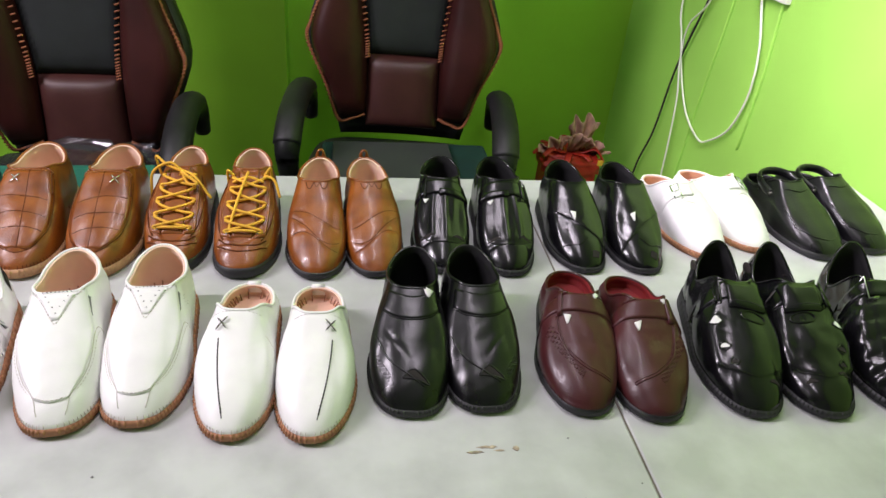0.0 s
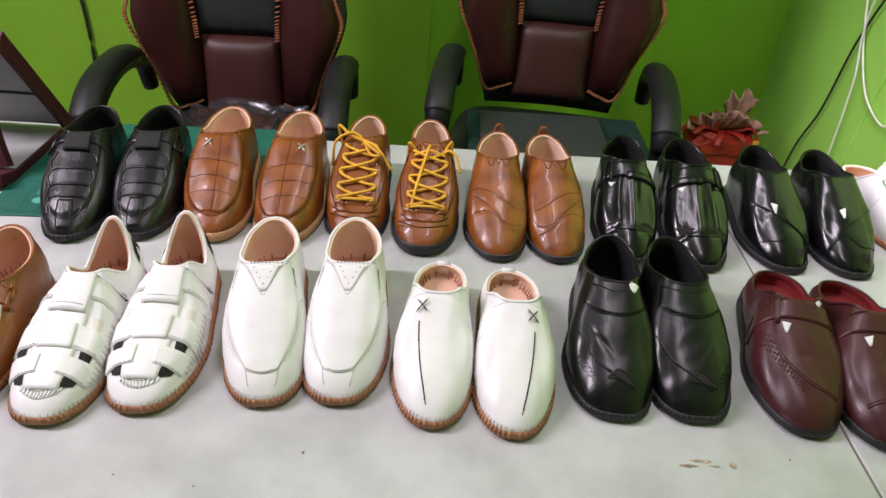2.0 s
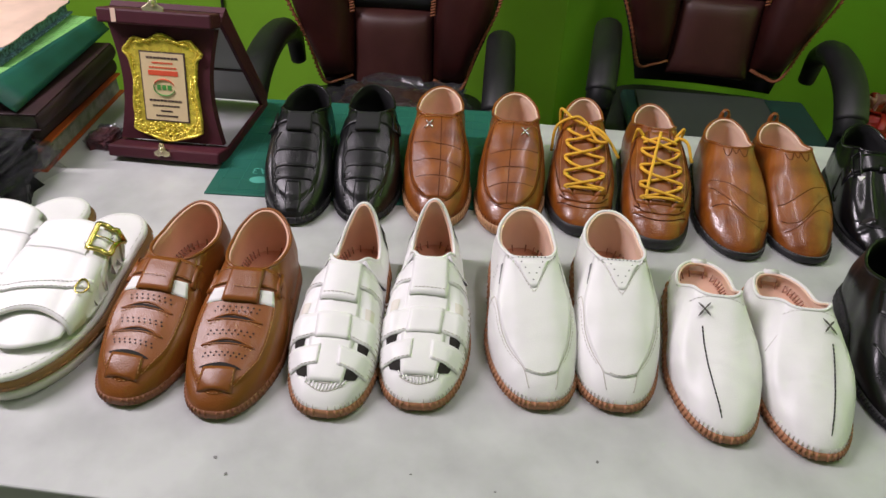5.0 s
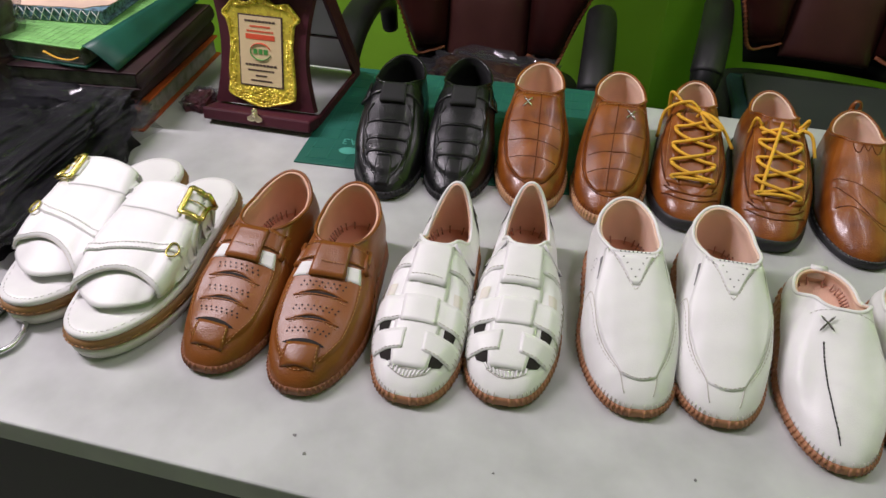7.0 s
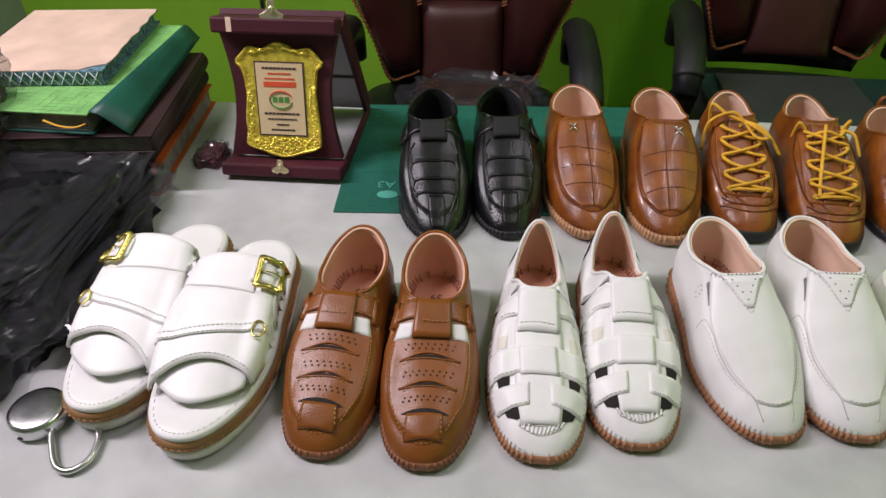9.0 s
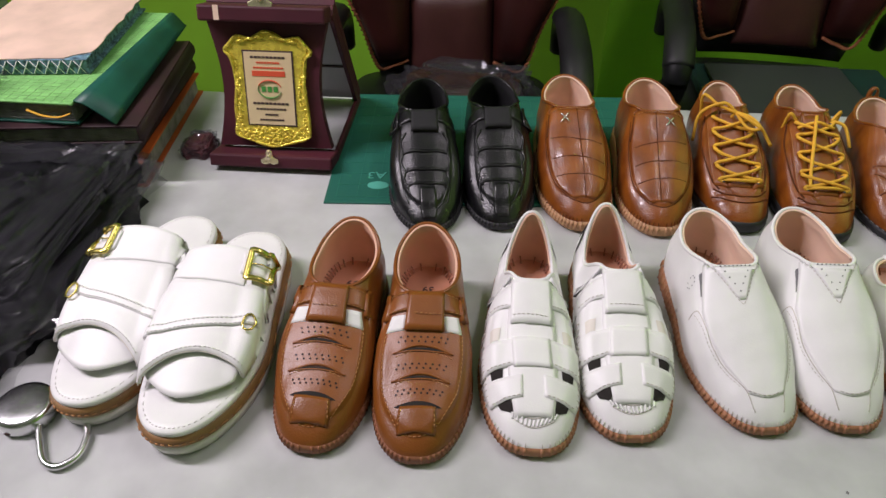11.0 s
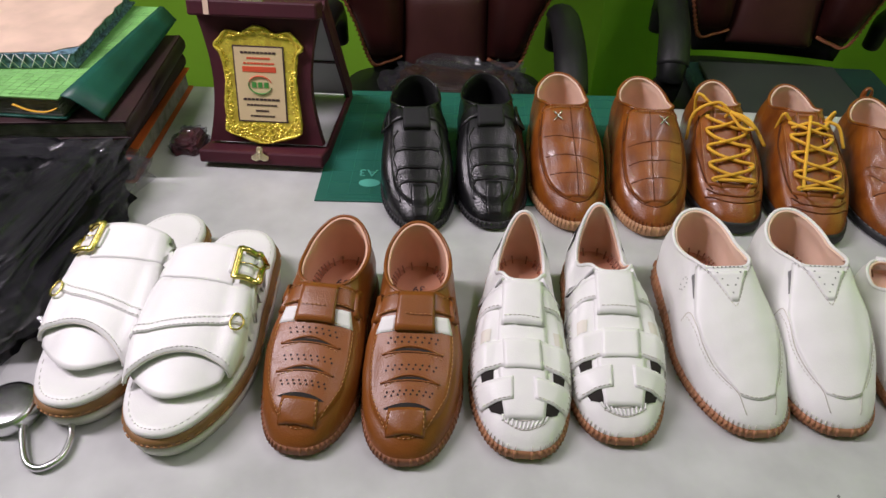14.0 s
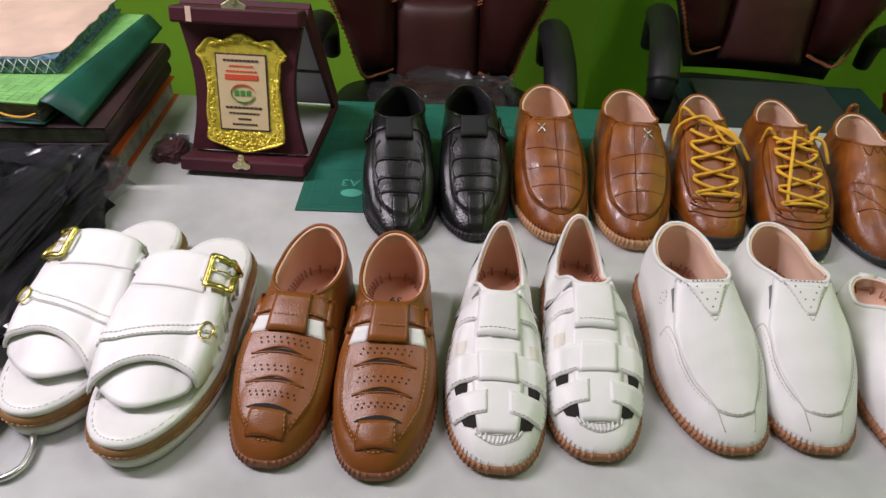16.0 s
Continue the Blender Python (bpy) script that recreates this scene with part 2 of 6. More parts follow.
part("joint", mesh_of("joint", *box(JOINT - 0.0012, TY0 + 0.002, TOP - 0.028, JOINT + 0.0012, TY1, TOP - 0.0016), smooth=False), GROOVE, table, "dark dirty joint")
part("front_panel", mesh_of("front_panel", *box(TX0 + 0.03, TY0 + 0.03, 0.12, TX1 - 0.03, TY0 + 0.05, TOP - 0.03), smooth=False), PANEL, table, "dark grey front panel")
for x in (TX0 + 0.04, JOINT - 0.03, TX1 - 0.06):
    part("leg_panel", mesh_of("leg_panel", *box(x, TY0 + 0.05, 0, x + 0.03, TY1 - 0.05, TOP - 0.03), smooth=False), PANEL, table)

# ---------------------------------------------------------------- shoes: the common form
from mathutils.bvhtree import BVHTree

NA, NK = 84, 54      # steps round half the outline, and from sole to collar


def smoothstep(a, b, x):
    t = np.clip((np.asarray(x, float) - a) / (b - a), 0, 1)
    return t * t * (3 - 2 * t)


class Last:
    """The form of one shoe. Local frame: y from the toe's tip to the heel, x across, z up from the table.
    m is 1 where the inner side lies at +x, -1 where it lies at -x. Lengths of the patterns are for a shoe of unit length."""

    def __init__(self, m, length, ball=0.186, heel=0.148, waist=0.160, toe_pow=2.5, toe_len=0.30, throat=0.50, z_throat=0.34,
                 z_side=0.24, z_heel=0.36, toe_h=0.085, sole=(0.044, 0.092), welt=0.004, collar_w=0.136, back=0.965, square=0.56,
                 bulge=0.016, spring=0.012, swing=0.02, bend=1.42):
        self.m, self.L = m, length
        self.ball, self.heel, self.waist, self.toe_pow, self.toe_len = ball, heel, waist, toe_pow, toe_len
        self.sole, self.welt, self.spring, self.swing = sole, welt, spring, swing
        a = np.linspace(0, 1, NA + 1)
        th = np.pi * (0.55 * a + 0.45 * (a - np.sin(2 * np.pi * a) / (2 * np.pi)))
        th = np.concatenate([th, -th[-2:0:-1]])                      # once round, from the toe along +x to the heel and back
        sgn = np.where(th >= 0, 1.0, -1.0)
        ath = np.abs(th)
        s = (1 - np.cos(ath)) / 2
        self.s, self.sgn, self.ath = s, sgn, ath
        self.ring = self.outline(s, sgn, 0.0)
        z0 = self.sole_top(s)
        phi = np.pi * (ath / np.pi) ** bend
        cy = throat + (back - throat) * (1 - np.cos(phi)) / 2
        cx = sgn * collar_w * np.abs(np.sin(phi)) ** (square + (0.90 - square) * smoothstep(0.45 * np.pi, 0.8 * np.pi, phi)) + self.axis(cy)
        cz = np.where(phi < np.pi * 0.55,
                      z_throat + (z_side - z_throat) * smoothstep(0.18 * np.pi, 0.55 * np.pi, phi),
                      z_side + (z_heel - z_side) * smoothstep(0.50 * np.pi, 1.0 * np.pi, phi))
        p0 = np.stack([self.ring[:, 0], self.ring[:, 1], z0], 1)
        p1 = np.stack([cx, cy, cz], 1)
        h = np.maximum(p1[:, 2] - p0[:, 2], 0.01)
        flat = p1 - p0
        flat[:, 2] = 0
        dist = np.linalg.norm(flat, axis=1)
        out = np.gradient(self.ring, axis=0)
        out = np.stack([self.ring[:, 0] - self.axis(s), (s - 0.45) * np.where(s < 0.3, 1.0, np.where(s > 0.8, 1.0, 0.1)), 0 * s], 1)
        out /= np.linalg.norm(out, axis=1)[:, None] + 1e-9
        c1 = p0 + out * bulge
        c1[:, 2] += np.where(ath < 1.25, np.minimum(0.62 * h, toe_h + (0.62 * h - toe_h) * smoothstep(0.55, 1.25, ath)), 0.62 * h)
        c1 += flat * (0.10 * smoothstep(1.0, 0.2, ath))[:, None]
        c2 = p1 - flat * 0.48
        c2[:, 2] -= np.where(ath < 1.3, 0.20 * h + 0.15 * dist, 0.30 * h) * smoothstep(0, 0.4, np.abs(h) / 0.05)
        t = np.linspace(0, 1, NK)[:, None, None]
        g = (1 - t) ** 3 * p0 + 3 * (1 - t) ** 2 * t * c1 + 3 * (1 - t) * t ** 2 * c2 + t ** 3 * p1
        g[..., 0] *= m
        self.grid = g * length                                       # rows from sole to collar, columns round
        self.u = np.stack([g[..., 0] * m - self.axis(g[..., 1]), g[..., 1]], -1)
        self.collar = self.grid[-1]
        self.cols = len(th)
        self.faces = grid_faces(NK, self.cols, True, flip=m < 0)
        self.bvh = None

    def axis(self, s):
        return self.swing * np.sin(np.pi * np.clip(np.asarray(s) * 1.15 - 0.1, 0, 1)) * -0.6 + self.swing * 0.4 * (1 - np.asarray(s))

    def half(self, s):
        s = np.asarray(s, float)
        base = self.ball + (self.waist - self.ball) * smoothstep(0.36, 0.62, s) + (self.heel - self.waist) * smoothstep(0.6, 0.84, s)
        p = self.toe_pow
        toe = np.where(s < self.toe_len, (1 - np.clip(1 - s / self.toe_len, 0, 1) ** p) ** (1 / p), 1.0)
        toe = 0.9 * toe + 0.1 * toe * smoothstep(0, 0.36, s)
        end = np.where(s > 0.80, (1 - np.clip((s - 0.80) / 0.20, 0, 1) ** 2.3) ** (1 / 2.3), 1.0)
        return base * toe * end

    def outline(self, s, sgn, grow):
        w = self.half(s)
        x = sgn * w + self.axis(s)
        y = np.array(s, float)
        c = np.stack([x - self.axis(s), y - np.clip(s, 0.2, 0.82)], 1)
        n = c / (np.linalg.norm(c, axis=1)[:, None] + 1e-9)
        return np.stack([x, y], 1) + n * grow

    def sole_bottom(self, s):
        return self.spring * np.clip(1 - s / 0.22, 0, 1) ** 2

    def sole_top(self, s):
        return self.sole_bottom(s) + self.sole[0] + (self.sole[1] - self.sole[0]) * smoothstep(0.3, 0.85, s)

    def shape(self, field):
        """Raise or sink the upper along its normals by field(x, y), in unit lengths; x is the share of the half width."""
        x = self.u[..., 0] / np.maximum(self.half(np.clip(self.u[..., 1], 0.01, 0.99)), 0.02)
        d = field(x, self.u[..., 1] + 0.04 * np.sin(np.pi * np.clip(self.u[..., 1] / 0.46, 0, 1)))
        fade = smoothstep(0.0, 0.06, np.linspace(0, 1, NK))[:, None] * smoothstep(0, 0.05, np.linspace(1, 0, NK))[:, None]
        self.grid = self.grid + self.normals() * (d * fade)[..., None] * self.L

    def crease(self, amount):
        """Soft unevenness of worked leather: broad dents, and folds across the ball of the foot."""
        rng = np.random.default_rng(int(self.L * 1e5) + (7 if self.m > 0 else 0))
        g, d = self.grid, 0
        for wave in (0.055, 0.032, 0.019):
            k = rng.normal(size=3)
            k *= 2 * np.pi / wave / np.linalg.norm(k)
            d = d + 0.0075 * wave * np.sin(g @ k + rng.uniform(0, 6))
        u, v = self.u[..., 0], self.u[..., 1]
        for c in rng.uniform(0.24, 0.44, 4):
            d = d - 0.00045 * np.exp(-((v - c - rng.normal(0, 0.3) * u - 1.2 * u * u) / 0.006) ** 2) * np.exp(-((u - rng.normal(0, 0.06)) / 0.07) ** 2)
        fade = smoothstep(0.0, 0.08, np.linspace(0, 1, NK))[:, None] * smoothstep(0, 0.08, np.linspace(1, 0, NK))[:, None]
        self.grid = g + self.normals() * (amount * d * fade)[..., None]

    def normals(self):
        du = np.roll(self.grid, -1, 1) - np.roll(self.grid, 1, 1)
        dv = np.gradient(self.grid, axis=0)
        n = np.cross(du, dv) * self.m
        return n / (np.linalg.norm(n, axis=2)[..., None] + 1e-12)

    def plan(self, x, y):
        """The place across (share of the half width) and along, in metres; patterns are drawn a little towards the toe."""
        y = y - 0.04 * math.sin(math.pi * min(max(y / 0.5, 0), 1))
        return self.m * (x * float(self.half(y)) + float(self.axis(y))) * self.L, y * self.L

    def on(self, x, y, lift=0.0):
        if self.bvh is None:
            self.bvh = BVHTree.FromPolygons([tuple(v) for v in self.grid.reshape(-1, 3)], self.faces)
        px, py = self.plan(x, y)
        hit, n, _, _ = self.bvh.ray_cast(Vector((px, py, 0.5)), Vector((0, 0, -1)))
        if hit is None:
            hit, n, _, _ = self.bvh.find_nearest(Vector((px, py, self.sole_top(y) * self.L + 0.01)))
        if n.z < 0:
            n = -n
        return np.array(hit + n * lift), np.array(n)

    # ---- pieces laid on the upper
    def drape(self, rows, lift, skirt=True):
        """A leather piece over the upper: rows of (x, y), lifted, with edges that go down to it."""
        r, c = len(rows), len(rows[0])
        top, low = [], []
        for row in rows:
            for x, y in row:
                p, n = self.on(x, y)
                top.append(p + n * lift)
                low.append(p - n * 0.0015)
        f = grid_faces(r, c)
        v = top
        if skirt:
            rim = [(0, j) for j in range(c)] + [(i, c - 1) for i in range(1, r)] + [(r - 1, j) for j in range(c - 2, -1, -1)] + [(i, 0) for i in range(r - 2, 0, -1)]
            ids = [i * c + j for i, j in rim]
            base = len(top)
            v = top + [low[i] for i in ids]
            k = len(ids)
            f = f + [(ids[(i + 1) % k], ids[i], base + i, base + (i + 1) % k) for i in range(k)]
        return np.array(v), f

    def quad(self, corners, nu=14, nv=8, bow=0.0):
        """Rows of a four-cornered patch (near-left, near-right, far-right, far-left), bowed towards the toe."""
        a, b, c, d = [np.array(p, float) for p in corners]
        rows = []
        for j in np.linspace(0, 1, nv):
            p, q = a + (d - a) * j, b + (c - b) * j
            rows.append([tuple(p + (q - p) * i - np.array([0, bow * 4 * i * (1 - i)])) for i in np.linspace(0, 1, nu)])
        return rows

    def line(self, pts, n=40, lift=0.0004):
        return np.array([self.on(x, y, lift)[0] for x, y in smooth_path(pts, n)])

    def cord(self, pts, radius=0.0009, n=40, lift=0.0003, sides=6):
        return tube(self.line(pts, n, lift), radius, sides)

    def stitches(self, pts, step=0.0042, size=0.00045, lift=0.0003):
        p = self.line(pts, 60, lift)
        d = np.r_[0, np.cumsum(np.linalg.norm(np.diff(p, axis=0), axis=1))]
        out = []
        for k in range(int(d[-1] / step)):
            q = [[np.interp(k * step + e, d, p[:, i]) for i in range(3)] for e in (0, step * 0.62)]
            out.append(tube(q, size, 4))
        return join(*out) if out else (np.zeros((0, 3)), [])

    def dots(self, pts, radius=0.0011):
        out = []
        for x, y in pts:
            p, n = self.on(x, y, 0.0004)
            q = Vector(n).to_track_quat("Z", "Y").to_matrix()
            ring = [p + np.array(q @ Vector((radius * math.cos(a), radius * math.sin(a), 0))) for a in np.linspace(0, 2 * np.pi, 8, endpoint=False)]
            out.append((np.array(ring), [tuple(range(8))]))
        return join(*out)


def shoe(name, st, last, m_world, label, group):
    """The thing with upper, lining, insole, collar edge and sole; the pattern pieces follow."""
    ob = thing(name, m_world, label, st.get("category", "shoe"), group)
    L = last.L
    if st.get("shape"):
        last.shape(st["shape"])
    last.crease(st.get("crease", 1.0))
    part("upper", mesh_of("upper", last.grid.reshape(-1, 3), last.faces), st["upper"], ob)
    inner = last.grid - last.normals() * 0.0040
    rows = list(range(NK - 1, 4, -6)) + [4, 2, 0]
    inside = inner[rows][:, ::2]
    inside[0] = last.collar[::2] * 0.5 + inside[0] * 0.5
    part("lining", mesh_of("lining", inside.reshape(-1, 3), grid_faces(len(rows), inside.shape[1], True, flip=last.m > 0)), st["lining"], ob, st.get("lining_label", ""))
    edge = last.outline(last.s, last.sgn, -0.014)
    foot = np.stack([edge[:, 0] * last.m, edge[:, 1], last.sole_top(last.s) + 0.012], 1) * L
    mid = np.stack([last.axis(last.s) * last.m, last.s * 0.88 + 0.06, last.sole_top(last.s) + 0.006], 1) * L
    v = np.vstack([foot, (foot + mid) / 2, mid])
    part("insole", mesh_of("insole", v, grid_faces(3, last.cols, True, flip=last.m < 0)), st["insole"], ob)
    part("collar_edge", mesh_of("collar_edge", *tube(last.grid[-1] - np.array([0, 0, 0.0008]), 0.0019, 8, True)), st["upper"], ob)
    if st["lining"] in (PEACH, PEACH_PALE):
        back = slice(int(NA * 0.40), last.cols - int(NA * 0.40))
        rim = (last.grid[-1] - last.normals()[-1] * np.array([0.0028, 0.0028, 0.0008]) - np.array([0, 0, 0.0016]))[back]
        part("lining_rim", mesh_of("lining_rim", *tube(rim, 0.0014, 8)), st["lining"], ob)
    # sole: rings from the ground to the welt
    rings = []
    for k, (grow, up) in enumerate(((-0.03, 0.0), (last.welt - 0.004, 0.0), (last.welt + 0.006, 0.25), (last.welt + 0.004, 0.7), (last.welt, 0.98), (-0.004, 1.02))):
        o = last.outline(last.s, last.sgn, grow)
        z = last.sole_bottom(last.s) * (1.0 if k else 1.15) + (last.sole_top(last.s) - last.sole_bottom(last.s)) * up
        rings.append(np.stack([o[:, 0] * last.m, o[:, 1], z], 1) * L)
    rings.insert(0, np.stack([last.axis(last.s) * last.m, last.s * 0.94 + 0.03, last.sole_bottom(last.s) * 1.15], 1) * L)
    v = np.vstack(rings)
    f = grid_faces(len(rings), last.cols, True, flip=last.m < 0)
    sole = part("sole", mesh_of("sole", v, f), st["sole"], ob, st.get("sole_label", ""))
    if st.get("ribs"):
        bits, thread = [], []
        n = st.get("rib_count", 46)
        for a in np.linspace(-1, 1, n):
            s = np.array([st.get("rib_end", 0.75) * abs(a) ** 1.6])
            sg = np.array([1.0 if a >= 0 else -1.0])
            zb, zt = float(last.sole_bottom(s)[0]), float(last.sole_top(s)[0])
            pts = []
            for grow, z in ((last.welt + 0.003, zb + (zt - zb) * 0.25), (last.welt + 0.003, zb + (zt - zb) * 0.7), (last.welt - 0.001, zt), (-0.004, zt + 0.016)):
                o = last.outline(s, sg, grow)[0]
                pts.append((o[0] * last.m * L, o[1] * L, z * L))
            bits.append(tube(pts[:3], st.get("rib_size", 0.0017), 6))
            if st.get("rib_thread"):
                thread.append(tube([np.array(p) + np.array([0, 0, 0.0008]) for p in pts[2:]], 0.0005, 4))
        if thread:
            part("gathered_stitching", mesh_of("gathered_stitching", *join(*thread)), st["rib_thread"], ob)
        part("welt_stitching", mesh_of("welt_stitching", *join(*bits)), st["ribs"], ob)
    if st.get("welt_line"):
        o = last.outline(last.s, last.sgn, last.welt + 0.001)
        z = last.sole_top(last.s) + 0.004
        p = np.stack([o[:, 0] * last.m, o[:, 1], z], 1) * L
        bits = []
        q = smooth_path(p, 300, True)
        for k in range(0, 300, 4):
            bits.append(tube(q[[k, (k + 2) % 300]], 0.0006, 4))
        part("welt_stitching", mesh_of("welt_stitching", *join(*bits)), st["welt_line"], ob)
    return ob

# ---------------------------------------------------------------- office chairs
def pad(edge_l, edge_r, depth, y_of, nu=17, nv=22, back=0.012):
    """An upholstered pad between two edges given as (z, x) rows, bulging towards -y."""
    zl, zr = np.array(edge_l), np.array(edge_r)
    v = np.linspace(0, 1, nv)
    z0, z1 = zl[0, 0], zl[-1, 0]
    z = z0 + (z1 - z0) * v
    xl, xr = np.interp(z, zl[:, 0], zl[:, 1]), np.interp(z, zr[:, 0], zr[:, 1])
    k = np.array([0.25, 0.5, 0.25])
    for a in (xl, xr):
        a[1:-1] = np.convolve(a, k, "same")[1:-1]
    u = np.linspace(-1, 1, nu)
    uu, vv = np.meshgrid(u, v)
    x = xl[:, None] + (xr - xl)[:, None] * (uu + 1) / 2
    puff = depth * (1 - np.abs(uu) ** 3.2) ** 0.6 * (1 - np.abs(2 * vv - 1) ** 7) ** 0.6
    front = np.stack([x, y_of(x, z[:, None] + 0 * x) - puff, z[:, None] + 0 * x], -1)
    rear = np.stack([x, y_of(x, z[:, None] + 0 * x) + back, z[:, None] + 0 * x], -1)
    n = nu * nv
    f = grid_faces(nv, nu) + [tuple(i + n for i in q[::-1]) for q in grid_faces(nv, nu)]
    rim = [j for j in range(nu)] + [i * nu + nu - 1 for i in range(1, nv)] + [(nv - 1) * nu + j for j in range(nu - 2, -1, -1)] + [i * nu for i in range(nv - 2, 0, -1)]
    k = len(rim)
    f += [(rim[(i + 1) % k], rim[i], n + rim[i], n + rim[(i + 1) % k]) for i in range(k)]
    return np.vstack([front.reshape(-1, 3), rear.reshape(-1, 3)]), f


def office_chair(m, label, drop=0.0):
    ob = thing("office_chair", m, label, "chair", "office chairs behind the table")

    def y_back(x, z):
        return 0.0 + 0.13 * (z - 0.6) - 0.55 * x ** 2

    half = [(0.50, 0.165), (0.56, 0.18), (0.66, 0.215), (0.775, 0.262), (0.83, 0.252), (0.93, 0.215), (1.05, 0.20), (1.18, 0.20), (1.26, 0.15)]
    half = [(z - drop, x) for z, x in half]
    pads = [(z, x) for z, x in half if z > 0.55 - drop]
    part("back_shell", mesh_of("back_shell", *pad([(z, -x - 0.012) for z, x in half], [(z, x + 0.012) for z, x in half], 0.004, lambda x, z: y_back(x, z) + 0.035, back=0.05)), SEAT_BLACK, ob)
    inner = [(0.50, 0.098), (0.735, 0.100), (0.80, 0.104), (0.93, 0.120), (1.05, 0.125), (1.18, 0.12), (1.26, 0.10)]
    inner = [(z - drop, x) for z, x in inner]
    low_z = pads[0][0]
    inner = [(low_z, 0.104)] + [p for p in inner if p[0] > low_z]
    for sg in (-1, 1):
        a, b = [(z, sg * x) for z, x in inner], [(z, sg * x) for z, x in pads]
        if sg < 0:
            a, b = b, a
        bol = part("bolster", mesh_of("bolster", *pad(a, b, 0.055, y_back, back=0.036)), SEAT_LEATHER, ob, "padded oxblood leather bolster")
        e = np.array([(sg * x, float(y_back(sg * x, z)) - 0.014, z) for z, x in [(low_z + 0.012, 0.106), (low_z, 0.14)] + pads])
        e = smooth_path(e, 90)
        part("piping", mesh_of("piping", *tube(e, 0.0035, 6)), PIPING, bol, "rust-coloured piping")
        part("piping_stitching", mesh_of("piping_stitching", *join(*[tube([e[k] + np.array([-0.005, -0.002, -0.002]), e[k] + np.array([0.005, -0.002, 0.002])], 0.0024, 5) for k in range(1, 89)])), PIPING, bol)
        q = []
        path = smooth_path(np.array([(sg * x, float(y_back(sg * x, z)) - 0.030, z) for z, x in inner if z > 0.7]), 44)
        for k in range(0, 42, 1):
            q.append(tube([path[k] + np.array([-0.006, 0, 0]), path[k] + np.array([0.006, 0, 0.004])], 0.0025, 5))
        part("stitching", mesh_of("stitching", *join(*q)), PIPING, bol)
    lum = [(0.535 - drop, 0.104), (0.735 - drop, 0.100)]
    part("lumbar_panel", mesh_of("lumbar_panel", *pad([(z, -x) for z, x in lum], [(z, x) for z, x in lum], 0.035, y_back, back=0.036)), SEAT_LIGHT, ob)
    top = [(0.738, 0.100), (0.80, 0.104), (0.93, 0.120), (1.05, 0.125), (1.18, 0.12), (1.26, 0.10)]
    top = [(z - drop, x) for z, x in top]
    part("mesh_panel", mesh_of("mesh_panel", *pad([(z, -x) for z, x in top], [(z, x) for z, x in top], 0.022, y_back, back=0.036)), SEAT_MESH, ob, "black mesh fabric panel")
    # seat
    n = 40
    a = np.linspace(0, 2 * np.pi, n, endpoint=False)
    sq = np.sign(np.cos(a)) * np.abs(np.cos(a)) ** 0.4 * 0.255, np.sign(np.sin(a)) * np.abs(np.sin(a)) ** 0.4 * 0.235 - 0.21
    rings = [np.stack([sq[0] * g, (sq[1] + 0.21) * g - 0.21, np.full(n, z)], 1) for g, z in ((0.9, 0.40), (1, 0.42), (1, 0.475), (0.95, 0.497), (0.75, 0.505), (0.3, 0.506))]
    part("seat", mesh_of("seat", np.vstack(rings), grid_faces(6, n, True) + [tuple(range(n))[::-1], tuple(range(5 * n, 6 * n))]), SEAT_BLACK, ob)
    for sg in (-1, 1):
        x = sg * 0.272
        p = smooth_path([(x, 0.06, 0.54), (x, 0.03, 0.62), (x, -0.08, 0.662), (x, -0.22, 0.658), (x, -0.305, 0.622), (x, -0.335, 0.575), (x, -0.29, 0.50), (x * 0.97, -0.16, 0.44), (x * 0.9, -0.02, 0.42)], 60)
        r = np.interp(np.linspace(0, 1, 60), [0, 0.2, 0.4, 0.55, 0.7, 1], [0.021, 0.028, 0.033, 0.033, 0.026, 0.020])
        arm = part("armrest", mesh_of("armrest", *tube(p, r, 12)), PLASTIC, ob)
        part("arm_pad", mesh_of("arm_pad", *tube(p[12:34] + np.array([0, -0.004, 0.008]), 0.035, 12, flat=0.75)), SEAT_BLACK, arm, "padded black armrest top")
    part("gas_lift", mesh_of("gas_lift", *tube([(0, -0.2, 0.08), (0, -0.2, 0.40)], 0.03, 12)), PLASTIC, ob)
    for k in range(5):
        w = k * 2 * math.pi / 5
        leg = part("base_arm", mesh_of("base_arm", *tube([(0, -0.2, 0.10), (0.15 * math.cos(w), -0.2 + 0.15 * math.sin(w), 0.09), (0.29 * math.cos(w), -0.2 + 0.29 * math.sin(w), 0.06)], 0.022, 8)), PLASTIC, ob)
        part("castor", mesh_of("castor", *ball((0.29 * math.cos(w), -0.2 + 0.29 * math.sin(w), 0.028), 0.028, 0.028, 0.028, 8)), PLASTIC, leg)
    return ob


office_chair(pose(-0.655, 1.765, 0, 0, 0, 2), "high-backed oxblood leather office chair with black mesh centre", 0.03)
office_chair(pose(0.166, 1.895, 0, 0, 0, -6), "high-backed oxblood leather office chair with a board on its seat", -0.012)

solid("folded_cloth", box(-0.06, 1.50, 0.507, 0.40, 1.80, 0.535), surface("dark_green_cloth", (0.002, 0.035, 0.026), 0.8, vary=0.15), "folded green cloth lying on a chair seat", "cloth", bevel=0.01)
solid("grey_board", box(-0.03, 1.47, 0.5365, 0.29, 1.77, 0.548), BOARD, "flat grey board lying on green cloth", "board", bevel=0.003)


